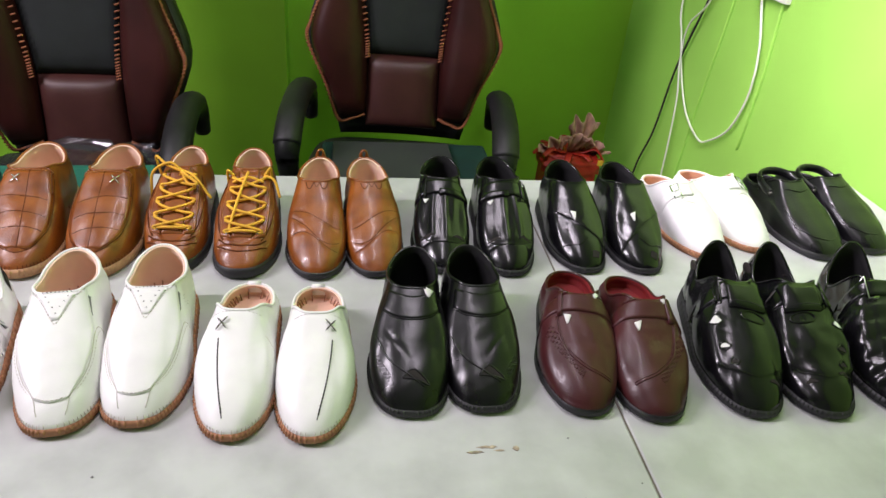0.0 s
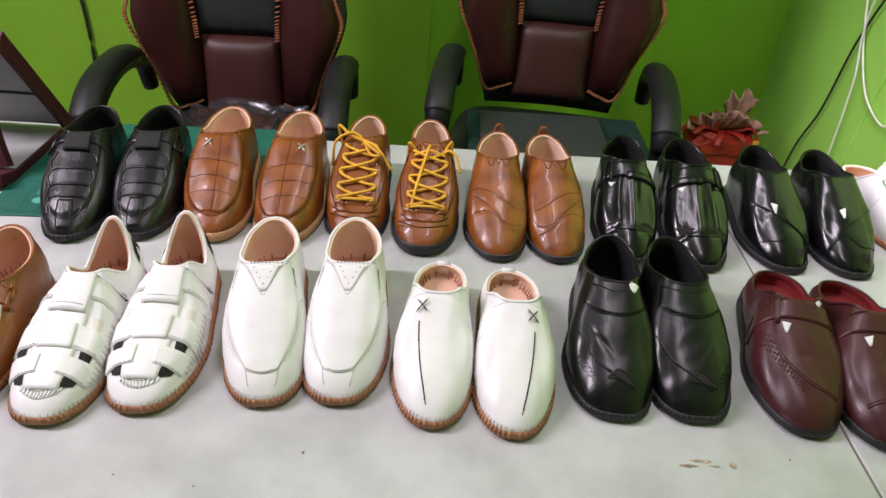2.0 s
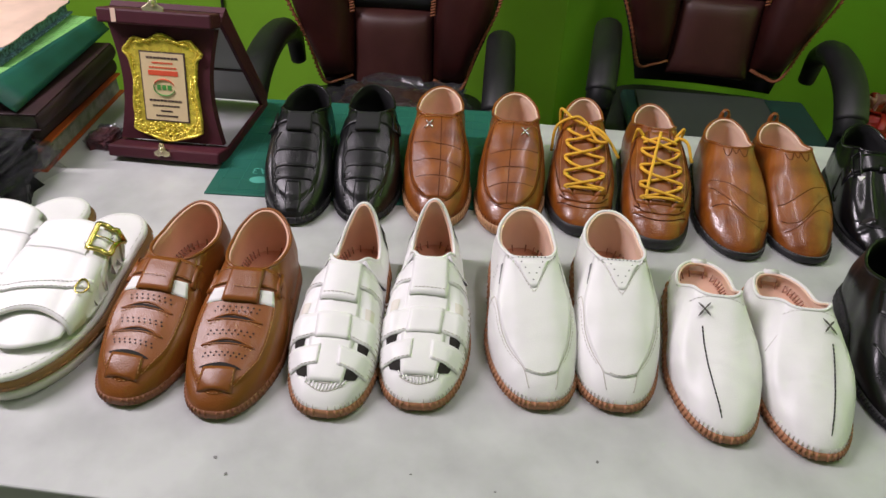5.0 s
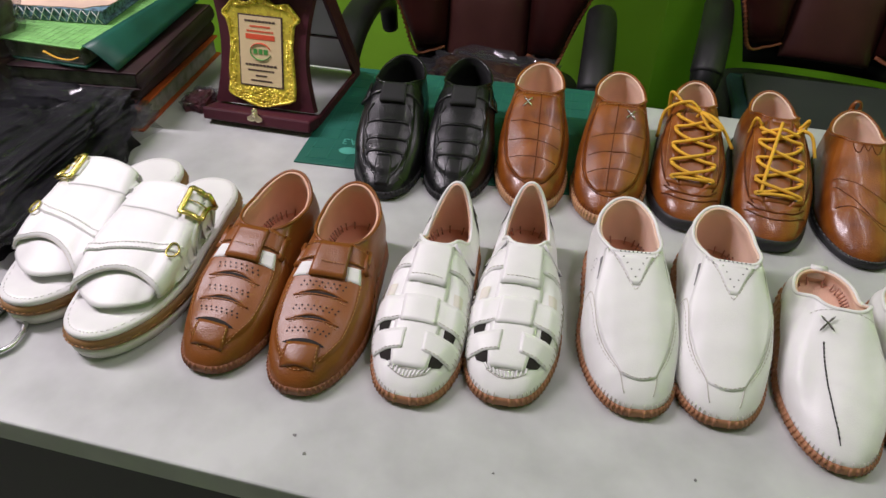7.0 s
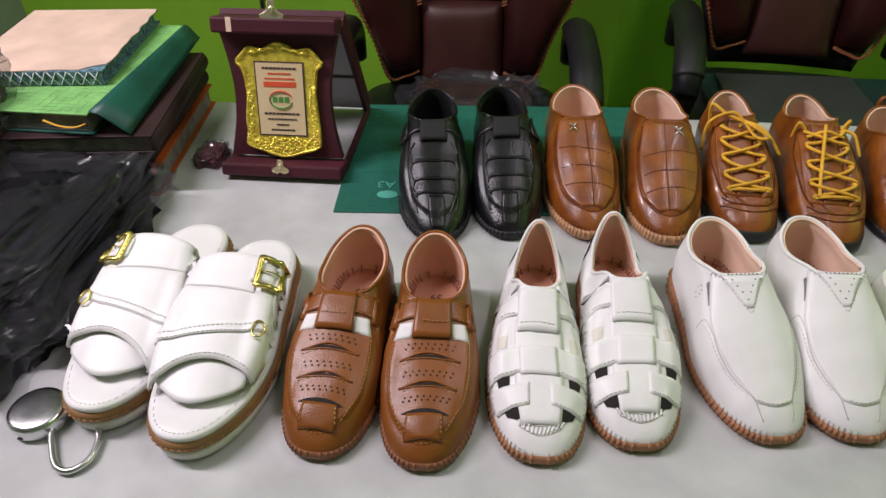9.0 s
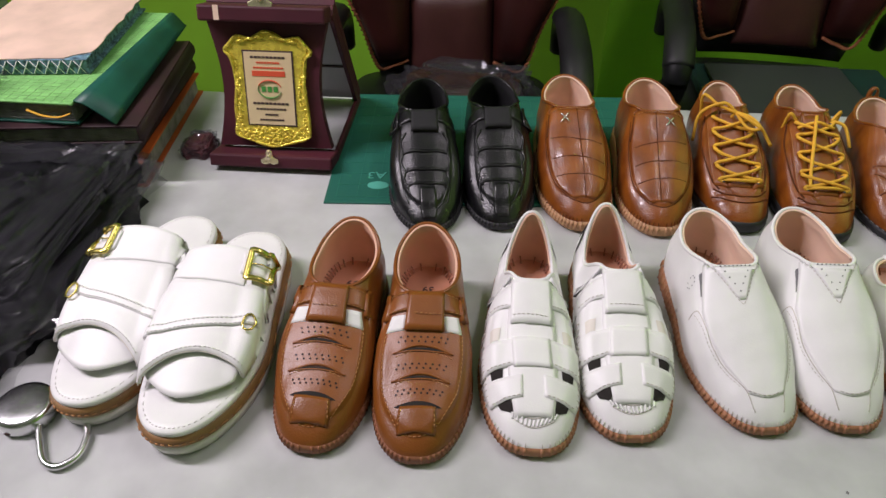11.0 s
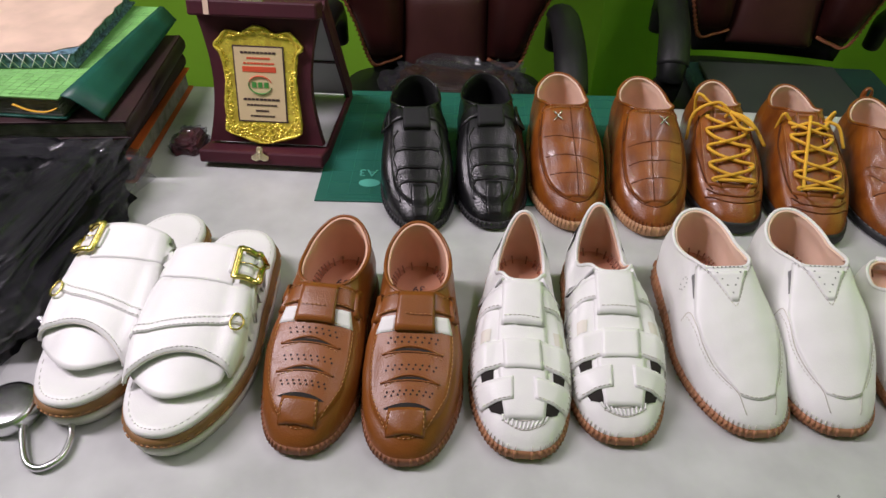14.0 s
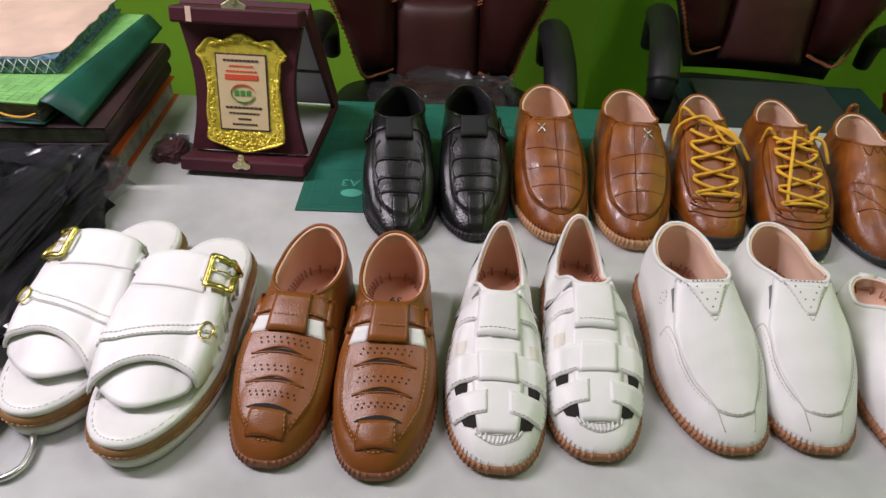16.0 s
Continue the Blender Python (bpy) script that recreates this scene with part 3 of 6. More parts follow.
def crumple(centre, size, seed, n=48, rough=0.35, flat=0.5, sharp=0.0):
    """A lumpy, creased packet standing on its base."""
    th, ph = np.meshgrid(np.linspace(0, np.pi / 2, n), np.linspace(0, 2 * np.pi, 2 * n, endpoint=False), indexing="ij")
    d = np.stack([np.sin(th) * np.cos(ph), np.sin(th) * np.sin(ph), np.cos(th)], -1)
    sq = np.abs(d) ** flat * np.sign(d)
    out = np.empty_like(sq)
    for i in range(n):
        for j in range(2 * n):
            v = Vector(d[i, j]) * 2.2 + Vector((seed, seed * 1.7, 0))
            ridge = 1 - abs(noise.noise(v * 1.3)) * 2
            k = 1 + rough * (0.5 * noise.noise(v) + 0.30 * ridge - 0.2 + 0.16 * (1 - abs(noise.noise(v * 3.1)) * 2) + 0.07 * noise.noise(v * 8) + sharp * (1 - abs(noise.noise(v * 5.3)) * 3))
            out[i, j] = sq[i, j] * k
    out[-1, :, 2] = 0
    v = out * np.array(size) + np.array(centre)
    v[..., 2] = np.maximum(v[..., 2], centre[2])
    return v.reshape(-1, 3), grid_faces(n, 2 * n, True)


FILM = surface("clear_plastic_film", (0.05, 0.05, 0.055), 0.08, vary=0.05, alpha=0.30, spec=1.0, bump=0.6, bump_scale=46)
DARK_PACK = surface("dark_packet", (0.007, 0.007, 0.009), 0.6, spec=0.1, vary=0.4, scale=24, bump=0.2, bump_scale=70, coat=0.1)
BROWN_PACK = surface("brown_packet", (0.06, 0.030, 0.018), 0.4, vary=0.3, scale=10, bump=0.4, bump_scale=70, coat=0.3)


def packet(name, centre, size, seed, material, label):
    ob = thing(name, pose(*centre), label, "packet")
    part("filling", mesh_of("filling", *crumple((0, 0, 0), [s * 0.93 for s in size], seed)), material, ob)
    film = part("plastic_film", mesh_of("plastic_film", *crumple((0, 0, 0), size, seed + 3.3, 30, rough=0.55, sharp=0.12), smooth=False), FILM, ob, "clear crinkled plastic film")
    film.visible_shadow = False
    return ob


packet("plastic_packet", (-0.62, 1.56, 0.507), (0.15, 0.10, 0.07), 2.1, BROWN_PACK, "clear plastic packet with brown contents on a chair seat")
packet("plastic_bag", (-1.110, 0.680, TOP), (0.145, 0.185, 0.078), 5.2, DARK_PACK, "crumpled clear plastic bag with dark contents")
packet("plastic_sachet", (-0.955, 0.945, TOP), (0.020, 0.026, 0.020), 1.3, surface("dark_red_contents", (0.09, 0.015, 0.02), 0.6), "small clear sachet with dark red contents beside ledgers")
packet("plastic_packet", (-1.265, 0.80, TOP), (0.10, 0.13, 0.17), 8.4, BROWN_PACK, "plastic-wrapped brown leather goods beside ledgers")

# ---------------------------------------------------------------- cutting mat
mat = thing("cutting_mat", pose(-0.753, 0.832, TOP, 0, 0, 3.2), "green self-healing cutting mat with printed grid", "cutting mat")
MW, MD = 0.44, 0.30
part("sheet", mesh_of("sheet", *box(0, 0, 0, MW, MD, 0.0025), smooth=False), MAT, mat, bevel=0.0008)
bars = [box(0.012, y - 0.0003, 0.0026, MW - 0.012, y + 0.0003, 0.0029) for y in np.arange(0.014, 0.29, 0.027)]
bars += [box(x - 0.0003, 0.014, 0.0026, x + 0.0003, MD - 0.014, 0.0029) for x in np.arange(0.014, 0.43, 0.027)]
bars += [box(x - 0.0003, 0.006, 0.0026, x + 0.0003, 0.010 if k % 5 else 0.0125, 0.0029) for k, x in enumerate(np.arange(0.014, 0.43, 0.0027))]
part("printed_grid", mesh_of("printed_grid", *join(*bars), smooth=False), MAT_INK, mat)


def lettering(body, size, m, material, parent, depth=0.0003):
    cu = bpy.data.curves.new("lettering", "FONT")
    cu.body, cu.size, cu.extrude = body, size, depth
    cu.align_x, cu.align_y = "CENTER", "CENTER"
    cu.materials.append(material)
    ob = new("lettering", cu)
    ob.parent = parent
    ob.matrix_local = m
    return ob


lettering("A3", 0.022, pose(0.062, 0.064, 0.003, 0, 0, 180), MAT_PRINT, mat)
part("printed_badge", mesh_of("printed_badge", *slab([(0.066 + 0.014 * math.cos(a), 0.040 + 0.009 * math.sin(a)) for a in np.linspace(0, 2 * np.pi, 24, endpoint=False)], 0.0026, 0.003), smooth=False), MAT_PRINT, mat)

# ---------------------------------------------------------------- award plaque in its open box
CLASP = surface("pale_gold_metal", (0.85, 0.76, 0.50), 0.25, metal=0.8, vary=0.05)
plaque = thing("award_plaque", pose(-0.838, 0.897, TOP), "gold award plaque in an open maroon velvet box", "plaque")
PH, PW, LEANY = 0.207, 0.078, 0.055
lean = math.degrees(math.atan2(LEANY, PH))
front = new("tray")
front.parent, front.matrix_local = plaque, pose(0, 0.030, 0, -lean, 0, 0)
waisted = [(-PW, 0.022)] + [(-PW + 0.013 * math.sin(math.pi * k / 12), 0.022 + 0.163 * k / 12) for k in range(13)]
outline = [(x, z) for x, z in waisted] + [(-x, z) for x, z in waisted[::-1]]


def upright(vf):
    """Turn a plate drawn in x, y to stand in x, z, its face towards -y."""
    v, f = vf
    return np.stack([v[:, 0], -v[:, 2], v[:, 1]], 1), f


def on_tray(name, vf, material, label="", bevel=0.0, smooth=False):
    return part(name, mesh_of(name, *vf, smooth=smooth), material, front, label, bevel)


me = mesh_of("tray", *upright(slab(outline[::-1], -0.010, 0.004)), smooth=False)
tray = part("tray_panel", me, VELVET, front)
on_tray("bottom_rail", box(-PW - 0.006, -0.034, 0.0, PW + 0.006, 0.010, 0.018), VELVET, bevel=0.003)
on_tray("top_rail", box(-PW - 0.004, -0.024, 0.187, PW + 0.004, 0.010, 0.207), VELVET, bevel=0.003)
on_tray("label_strip", box(-0.060, -0.0246, 0.189, -0.053, -0.0243, 0.207), PEACH_PALE)
for z, s, y in ((0.207, 1.0, -0.020), (0.010, 0.75, -0.0345)):
    wing = [(0, -0.006), (0.007, -0.009), (0.015, -0.006), (0.016, 0.0), (0.010, 0.003), (0.006, 0.006), (0.006, 0.014), (0.003, 0.018)]
    wing = [(x * s, h * s) for x, h in wing + [(-x, h) for x, h in wing[:0:-1]]]
    v, f = upright(slab(wing, 0.0, 0.003))
    clasp = on_tray("clasp", (v + np.array([0, y, z + 0.004 * s]), f), CLASP, "pale gold butterfly clasp", bevel=0.0012)
    part("clasp_knob", mesh_of("clasp_knob", *ball((0, y - 0.004, z + 0.010 * s), 0.0035 * s, 0.003 * s, 0.005 * s, 8)), CLASP, clasp)
shield = [(-0.054, 0.150), (-0.047, 0.158), (-0.038, 0.168), (-0.020, 0.165), (-0.008, 0.172), (0, 0.174)]
low = [(-0.046, 0.140), (-0.043, 0.110), (-0.046, 0.075), (-0.047, 0.055), (-0.046, 0.042), (-0.024, 0.034), (0, 0.028)]
half_l = shield[::-1] + low
half_l = [(x * 1.10, 0.098 + (z - 0.1) * 1.06) for x, z in half_l]
pts = [(x, z) for x, z in half_l] + [(-x, z) for x, z in half_l[::-1][1:-1]]
on_tray("gold_plate", upright(slab(pts, 0.004, 0.009)), GOLD, "embossed gold shield with scrolled border", bevel=0.0015)
rim = [(x * 0.965, -0.0092, 0.1 + (z - 0.1) * 0.975) for x, z in smooth_path(np.array(pts), 150, True)]
on_tray("moulded_rim", tube(rim, [0.0019 + 0.0006 * math.sin(k * 0.55) for k in range(150)], 7, True), GOLD, smooth=True)
scroll = []
rng = random.Random(4)
for x, z in smooth_path(np.array(pts), 240, True):
    for k in range(1 if z > 0.125 else 2):
        q = rng.uniform(0.80, 0.95)
        w = 0.5 if z > 0.125 else 1.0
        scroll.append(ball((x * q, -0.0090, 0.1 + (z - 0.1) * (0.5 + 0.5 * q)), rng.uniform(0.0010, 0.0026) * w, rng.uniform(0.0010, 0.0020), rng.uniform(0.0010, 0.0030) * w, 5))
for k in range(150):
    scroll.append(ball((rng.uniform(-0.042, 0.042), -0.0092, rng.uniform(0.032, 0.050)), rng.uniform(0.0010, 0.0030), rng.uniform(0.0012, 0.0026), rng.uniform(0.0010, 0.0026), 5))
for sg in (-1, 1):
    for k in range(3):
        scroll.append(tube(smooth_path([(sg * (0.004 + 0.012 * k), -0.0100, 0.1665 - 0.002 * k), (sg * (0.010 + 0.012 * k), -0.0112, 0.1690 - 0.003 * k), (sg * (0.016 + 0.012 * k), -0.0100, 0.1655 - 0.002 * k)], 10), [0.0006 + 0.0014 * math.sin(math.pi * t / 9) for t in range(10)], 6))
on_tray("scrollwork", join(*scroll), GOLD, smooth=True)
on_tray("border", box(-0.0335, -0.0100, 0.0525, 0.0335, -0.0088, 0.1515), PRINT_DARK)
on_tray("plate", box(-0.0315, -0.0106, 0.0545, 0.0315, -0.0099, 0.1495), PLATE, "beige printed plate")
text = []
for z, w, h in ((0.143, 0.024, 0.0026), (0.136, 0.016, 0.0022), (0.1295, 0.021, 0.0022)):
    for k in range(-4, 5):
        text.append(box(w * k / 4.6 - w * 0.085, -0.0112, z - h / 2, w * k / 4.6 + w * 0.085, -0.0107, z + h / 2))
tagged(on_tray("printed_line", join(*text[:9]), PRINT_DARK), kind="stuff")
tagged(on_tray("printed_line", join(*text[9:18]), PRINT_RED), kind="stuff")
tagged(on_tray("printed_line", join(*text[18:]), PRINT_RED), kind="stuff")
on_tray("red_banner", box(-0.022, -0.0112, 0.1185, 0.022, -0.0107, 0.1255), PRINT_RED, bevel=0.0002)
arc = [(0.0155 * math.cos(a), -0.0112, 0.102 + 0.0115 * math.sin(a)) for a in np.linspace(0.25, 2.9, 20)]
on_tray("emblem_arc", tube(arc, [0.0008 + 0.0011 * math.sin(math.pi * k / 19) for k in range(20)], 6, flat=0.4), PRINT_RED)
arc = [(0.0155 * math.cos(a), -0.0112, 0.102 + 0.0115 * math.sin(a)) for a in np.linspace(2.7, 6.0, 24)]
on_tray("emblem_arc", tube(arc, [0.0008 + 0.0011 * math.sin(math.pi * k / 23) for k in range(24)], 6, flat=0.4), PRINT_GREEN)
on_tray("emblem_bars", join(*[box(x - 0.0028, -0.0114, 0.0985, x + 0.0028, -0.0109, 0.1055) for x in (-0.008, 0, 0.008)]), PRINT_GREEN)
text = []
for z, w, h in ((0.083, 0.025, 0.0028), (0.0755, 0.021, 0.0022), (0.068, 0.009, 0.0022), (0.061, 0.017, 0.0022)):
    for k in range(-4, 5):
        text.append(box(w * k / 4.6 - w * 0.085, -0.0112, z - h / 2, w * k / 4.6 + w * 0.085, -0.0107, z + h / 2))
for k in range(0, 36, 9):
    tagged(on_tray("printed_line", join(*text[k:k + 9]), PRINT_DARK), kind="stuff")
# the floor of the open box, and the lid leaning back behind the tray
part("base_panel", mesh_of("base_panel", *box(-PW, 0.034, 0, PW, 0.205, 0.004), smooth=False), SATIN, plaque, "grey satin base lining")
for x in (-PW - 0.0065, PW + 0.0005):
    part("base_rim", mesh_of("base_rim", *box(x, 0.034, 0, x + 0.006, 0.212, 0.014), smooth=False), VELVET, plaque, bevel=0.001)
lid = new("lid")
lid.parent, lid.matrix_local = plaque, pose(0, 0.090, 0.186, 0, 0, 0) @ pose(0, 0, 0, 31, 0, 0)
part("lid_panel", mesh_of("lid_panel", *box(-PW, 0.006, -0.205, PW, 0.012, 0.0), smooth=False), SATIN, lid, "grey satin lining of the lid")
part("lid_back", mesh_of("lid_back", *box(-PW - 0.006, 0.0125, -0.210, PW + 0.006, 0.022, 0.004), smooth=False), VELVET, lid)
part("lid_fold", mesh_of("lid_fold", *box(-PW, 0.004, -0.122, PW, 0.0058, -0.118), smooth=False), PRINT_DARK, lid)
for x in (-PW - 0.006, PW):
    part("lid_rim", mesh_of("lid_rim", *box(x, -0.004, -0.210, x + 0.006, 0.0124, 0.004), smooth=False), VELVET, lid, bevel=0.001)

# ---------------------------------------------------------------- ledgers
LEDGER_ORANGE = surface("orange_cover", (0.46, 0.085, 0.014), 0.5, vary=0.15)
LEDGER_MAROON = surface("dark_maroon_cover", (0.026, 0.005, 0.007), 0.6, vary=0.2)
LEDGER_TEAL = surface("teal_green_cover", (0.004, 0.085, 0.06), 0.45, vary=0.15)
LEDGER_GREEN = surface("light_green_cover", (0.22, 0.55, 0.16), 0.5, vary=0.12, scale=40)
LEDGER_PINK = surface("pale_pink_cover", (0.76, 0.54, 0.43), 0.6, vary=0.08)
LEDGER_BLUE = surface("blue_patterned_paper", (0.13, 0.25, 0.33), 0.6, vary=0.4, scale=150)
PAGES = surface("grey_page_block", (0.27, 0.25, 0.24), 0.8, vary=0.2, scale=60)
DARK_PAGES = surface("dark_page_block", (0.30, 0.30, 0.29), 0.8, vary=0.2, scale=60)
LEDGER_CHECK = surface("pale_green_check_print", (0.27, 0.57, 0.20), 0.5)


def ledger(corner, w, d, h, yaw, cover, pages, label, cover2=None, spine=None):
    """A bound book lying flat; corner is its near right corner. A spine closes its right side."""
    ob = thing("ledger", pose(*corner, 0, 0, yaw), label, "book", "stack of ledgers")
    c = 0.003
    part("page_block", mesh_of("page_block", *box(-w + 0.004, 0.005, c, -0.006, d - 0.005, h - c), smooth=False), pages, ob, bevel=0.0015)
    leaves = [box(-w + 0.003, 0.0042 - 0.0006 * (k % 2), c + k * (h - 2 * c) / 12, -0.0052 + 0.0006 * (k % 2), 0.02, c + (k + 0.6) * (h - 2 * c) / 12) for k in range(12)]
    part("page_edges", mesh_of("page_edges", *join(*leaves), smooth=False), pages, ob)
    part("cover", mesh_of("cover", *box(-w, 0, 0, 0, d, c), smooth=False), cover, ob, bevel=0.001)
    part("cover", mesh_of("cover", *box(-w, 0, h - c, 0, d, h), smooth=False), cover2 or cover, ob, bevel=0.001)
    if spine:
        a = np.linspace(-math.pi / 2, math.pi / 2, 9)
        out = [(-0.004 + 0.009 * math.cos(t), h / 2 + (h / 2 - 0.0005) * math.sin(t)) for t in a]
        v = [(x, y, z) for y in (0.001, d - 0.001) for x, z in out]
        part("spine", mesh_of("spine", np.array(v), [(i, i + 9, i + 10, i + 1) for i in range(8)] + [tuple(range(9)), tuple(range(17, 8, -1))]), spine, ob)
    return ob


ledger((-0.992, 0.849, TOP), 0.25, 0.275, 0.034, 5, LEDGER_ORANGE, PAGES, "worn orange ledger at the bottom of a stack", LEDGER_ORANGE)
ledger((-1.004, 0.862, TOP + 0.035), 0.25, 0.26, 0.026, 4, LEDGER_MAROON, PAGES, "dark maroon ledger with grey pages", None, LEDGER_MAROON)
ledger((-0.984, 0.857, TOP + 0.062), 0.25, 0.265, 0.026, 7, LEDGER_MAROON, PAGES, "dark maroon ledger under a green file", None, LEDGER_MAROON)
box_file = ledger((-1.056, 0.850, TOP + 0.0885), 0.24, 0.30, 0.030, -1, LEDGER_TEAL, DARK_PAGES, "teal and light green box file with a yellow ribbon", LEDGER_GREEN)
checks = [box(-0.236, y, 0.0301, -0.003, y + 0.0012, 0.0304) for y in np.arange(0.006, 0.29, 0.009)] + [box(x, 0.003, 0.0301, x + 0.0012, 0.296, 0.0304) for x in np.arange(-0.232, -0.004, 0.012)]
part("check_print", mesh_of("check_print", *join(*checks), smooth=False), LEDGER_CHECK, box_file)
book = ledger((-1.070, 0.930, TOP + 0.1195), 0.19, 0.23, 0.020, 6, LEDGER_BLUE, LEDGER_BLUE, "pale pink covered account book with blue patterned edge", LEDGER_BLUE)
rng = random.Random(12)
torn = [(-0.192, 0.001)] + [(x, rng.uniform(-0.0005, 0.004)) for x in np.linspace(-0.18, -0.03, 10)] + [(-0.022, 0.010), (-0.012, 0.016), (-0.001, 0.020)]
torn += [(rng.uniform(-0.001, 0.004), y) for y in np.linspace(0.035, 0.215, 10)] + [(-0.001, 0.229), (-0.192, 0.229)]
part("pink_cover", mesh_of("pink_cover", *slab(torn, 0.0202, 0.0214), smooth=False), LEDGER_PINK, book, "torn pale pink paper cover")
lattice = []
for x in np.arange(-0.185, -0.012, 0.014):
    lattice += [tube([(x, -0.0004, 0.001), (x + 0.012, -0.0004, 0.019)], 0.0006, 4), tube([(x + 0.012, -0.0004, 0.001), (x, -0.0004, 0.019)], 0.0006, 4)]
part("printed_lattice", mesh_of("printed_lattice", *join(*lattice)), PAPER, book, "white printed lattice")
part("edge_wrap", mesh_of("edge_wrap", *box(-0.189, 0.0001, 0.0005, -0.001, 0.0022, 0.0198), smooth=False), LEDGER_BLUE, book)

flap = []
for i, (x, z) in enumerate(((0.001, 0.031), (0.012, 0.028), (0.026, 0.018), (0.038, 0.008), (0.047, 0.0015))):
    flap += [(x * (1 - 0.55 * y / 0.3), y, z + 0.010 * (y / 0.3) * i / 4) for y in np.linspace(0.004, 0.296, 8)]
flap = part("flap", mesh_of("flap", np.array(flap), grid_faces(5, 8)), LEDGER_TEAL, box_file, "teal flap hanging over the books below")
flap.modifiers.new("thickness", "SOLIDIFY").thickness = 0.002
part("ribbon", mesh_of("ribbon", *tube(smooth_path([(-0.06, -0.002, 0.020), (-0.04, -0.004, 0.014), (-0.02, -0.004, 0.013), (-0.004, -0.003, 0.018)], 16), 0.0022, 6, flat=0.4)), YELLOW, box_file, "yellow ribbon")

# ---------------------------------------------------------------- padlock
lock = thing("padlock", pose(-0.948, 0.487, TOP, 0, 0, 0), "round steel padlock with an open shackle", "padlock")
a = np.linspace(0, 2 * np.pi, 32, endpoint=False)
prof = [(0.55, 0.0), (0.96, 0.001), (1.0, 0.004), (1.0, 0.013), (0.95, 0.0165), (0.8, 0.0175), (0.4, 0.018), (0.02, 0.018)]
v = np.vstack([np.stack([0.026 * r * np.cos(a), 0.026 * r * np.sin(a), np.full(32, z)], 1) for r, z in prof])
part("lock_body", mesh_of("lock_body", v, grid_faces(len(prof), 32, True)), CHROME, lock, bevel=0)
part("keyhole", mesh_of("keyhole", *ball((-0.004, -0.0257, 0.006), 0.003, 0.001, 0.002, 6)), PRINT_DARK, lock)
part("shackle", mesh_of("shackle", *tube(smooth_path([(0.018, -0.012, 0.007), (0.027, -0.029, 0.0055), (0.041, -0.048, 0.0045), (0.056, -0.052, 0.0045), (0.067, -0.040, 0.0045), (0.066, -0.022, 0.005), (0.061, -0.010, 0.006)], 40), 0.0032, 10)), CHROME, lock)

# ---------------------------------------------------------------- gift bag in the corner
PINK_CLOTH = surface("dusty_pink_tissue", (0.60, 0.35, 0.27), 0.8, vary=0.2, scale=30)
RIBBON = surface("red_ribbon", (0.42, 0.018, 0.010), 0.45, vary=0.15)
gift = thing("gift_bag", pose(0.77, 2.10, 0), "red gift bag topped with a pink tissue bow and red ribbons", "bag")
part("bag_body", mesh_of("bag_body", *box(-0.09, -0.06, 0, 0.09, 0.06, 0.34), smooth=False), RIBBON, gift, bevel=0.01)
for k, (x, z, w, h, turn) in enumerate(((0.030, 0.40, 0.058, 0.115, -4), (-0.045, 0.385, 0.058, 0.062, 28), (0.065, 0.385, 0.045, 0.055, -32), (0.0, 0.39, 0.045, 0.085, -10))):
    rows = []
    for v in np.linspace(0, 1, 16):
        for u in np.linspace(-1, 1, 25):
            fan = w * (0.18 + 0.82 * v ** 0.8) * u
            fold = 0.016 * (0.3 + v) * math.sin(9 * u + 2.1 * k) + 0.008 * noise.noise(Vector((3 * u, 4 * v, k)))
            up = h * v * (1 - 0.22 * u * u + 0.10 * math.sin(7 * u + k)) + 0.010 * noise.noise(Vector((5 * u, 5 * v, k + 9)))
            rows.append((fan, fold - 0.02 * k * v, up))
    r = math.radians(turn)
    rows = [(x + a * math.cos(r) - c * math.sin(r), b, z + a * math.sin(r) + c * math.cos(r)) for a, b, c in rows]
    fold = part("tissue_fold", mesh_of("tissue_fold", np.array(rows), grid_faces(16, 25)), PINK_CLOTH, gift)
    fold.modifiers.new("thickness", "SOLIDIFY").thickness = 0.002
for k in range(9):
    w = k * 0.70 + 0.2
    p = smooth_path([(0, 0, 0.385), (0.05 * math.cos(w), 0.05 * math.sin(w), 0.400), (0.09 * math.cos(w), 0.08 * math.sin(w), 0.395 + 0.01 * (k % 3)), (0.125 * math.cos(w), 0.10 * math.sin(w), 0.375 + 0.02 * (k % 2))], 20)
    part("ribbon", mesh_of("ribbon", *tube(p, 0.013, 6, flat=0.3)), RIBBON, gift)
part("bag_top", mesh_of("bag_top", *crumple((0, 0, 0.335), (0.10, 0.07, 0.06), 6.6, 24)), RIBBON, gift, "gathered red wrapping")
part("yellow_tag", mesh_of("yellow_tag", *box(0.075, -0.085, 0.375, 0.095, -0.080, 0.395), smooth=False), YELLOW, gift, "small yellow tag", 0.002)

# ---------------------------------------------------------------- wall cables and socket
CX = RX - 0.012
cable = [(2.048, 0.917), (2.004, 0.827), (1.940, 0.724), (1.850, 0.632), (1.747, 0.593), (1.693, 0.607), (1.608, 0.676), (1.569, 0.783), (1.583, 0.894), (1.638, 1.004), (1.65, 1.06)]
hang = thing("white_cable", pose(0, 0, 0), "white cable hanging in a loop on the green wall", "cable")
part("loop", mesh_of("loop", *tube(smooth_path([(CX, y, z) for y, z in [(2.06, 1.2)] + cable], 80), 0.0031, 8)), CABLE_WHITE, hang)
part("strand", mesh_of("strand", *tube(smooth_path([(CX - 0.009, y, z) for y, z in ((1.80, 1.15), (1.866, 0.955), (1.955, 0.864), (1.951, 0.756), (1.908, 0.646), (1.884, 0.449), (1.88, 0.30))], 50), 0.0028, 8)), CABLE_WHITE, hang)
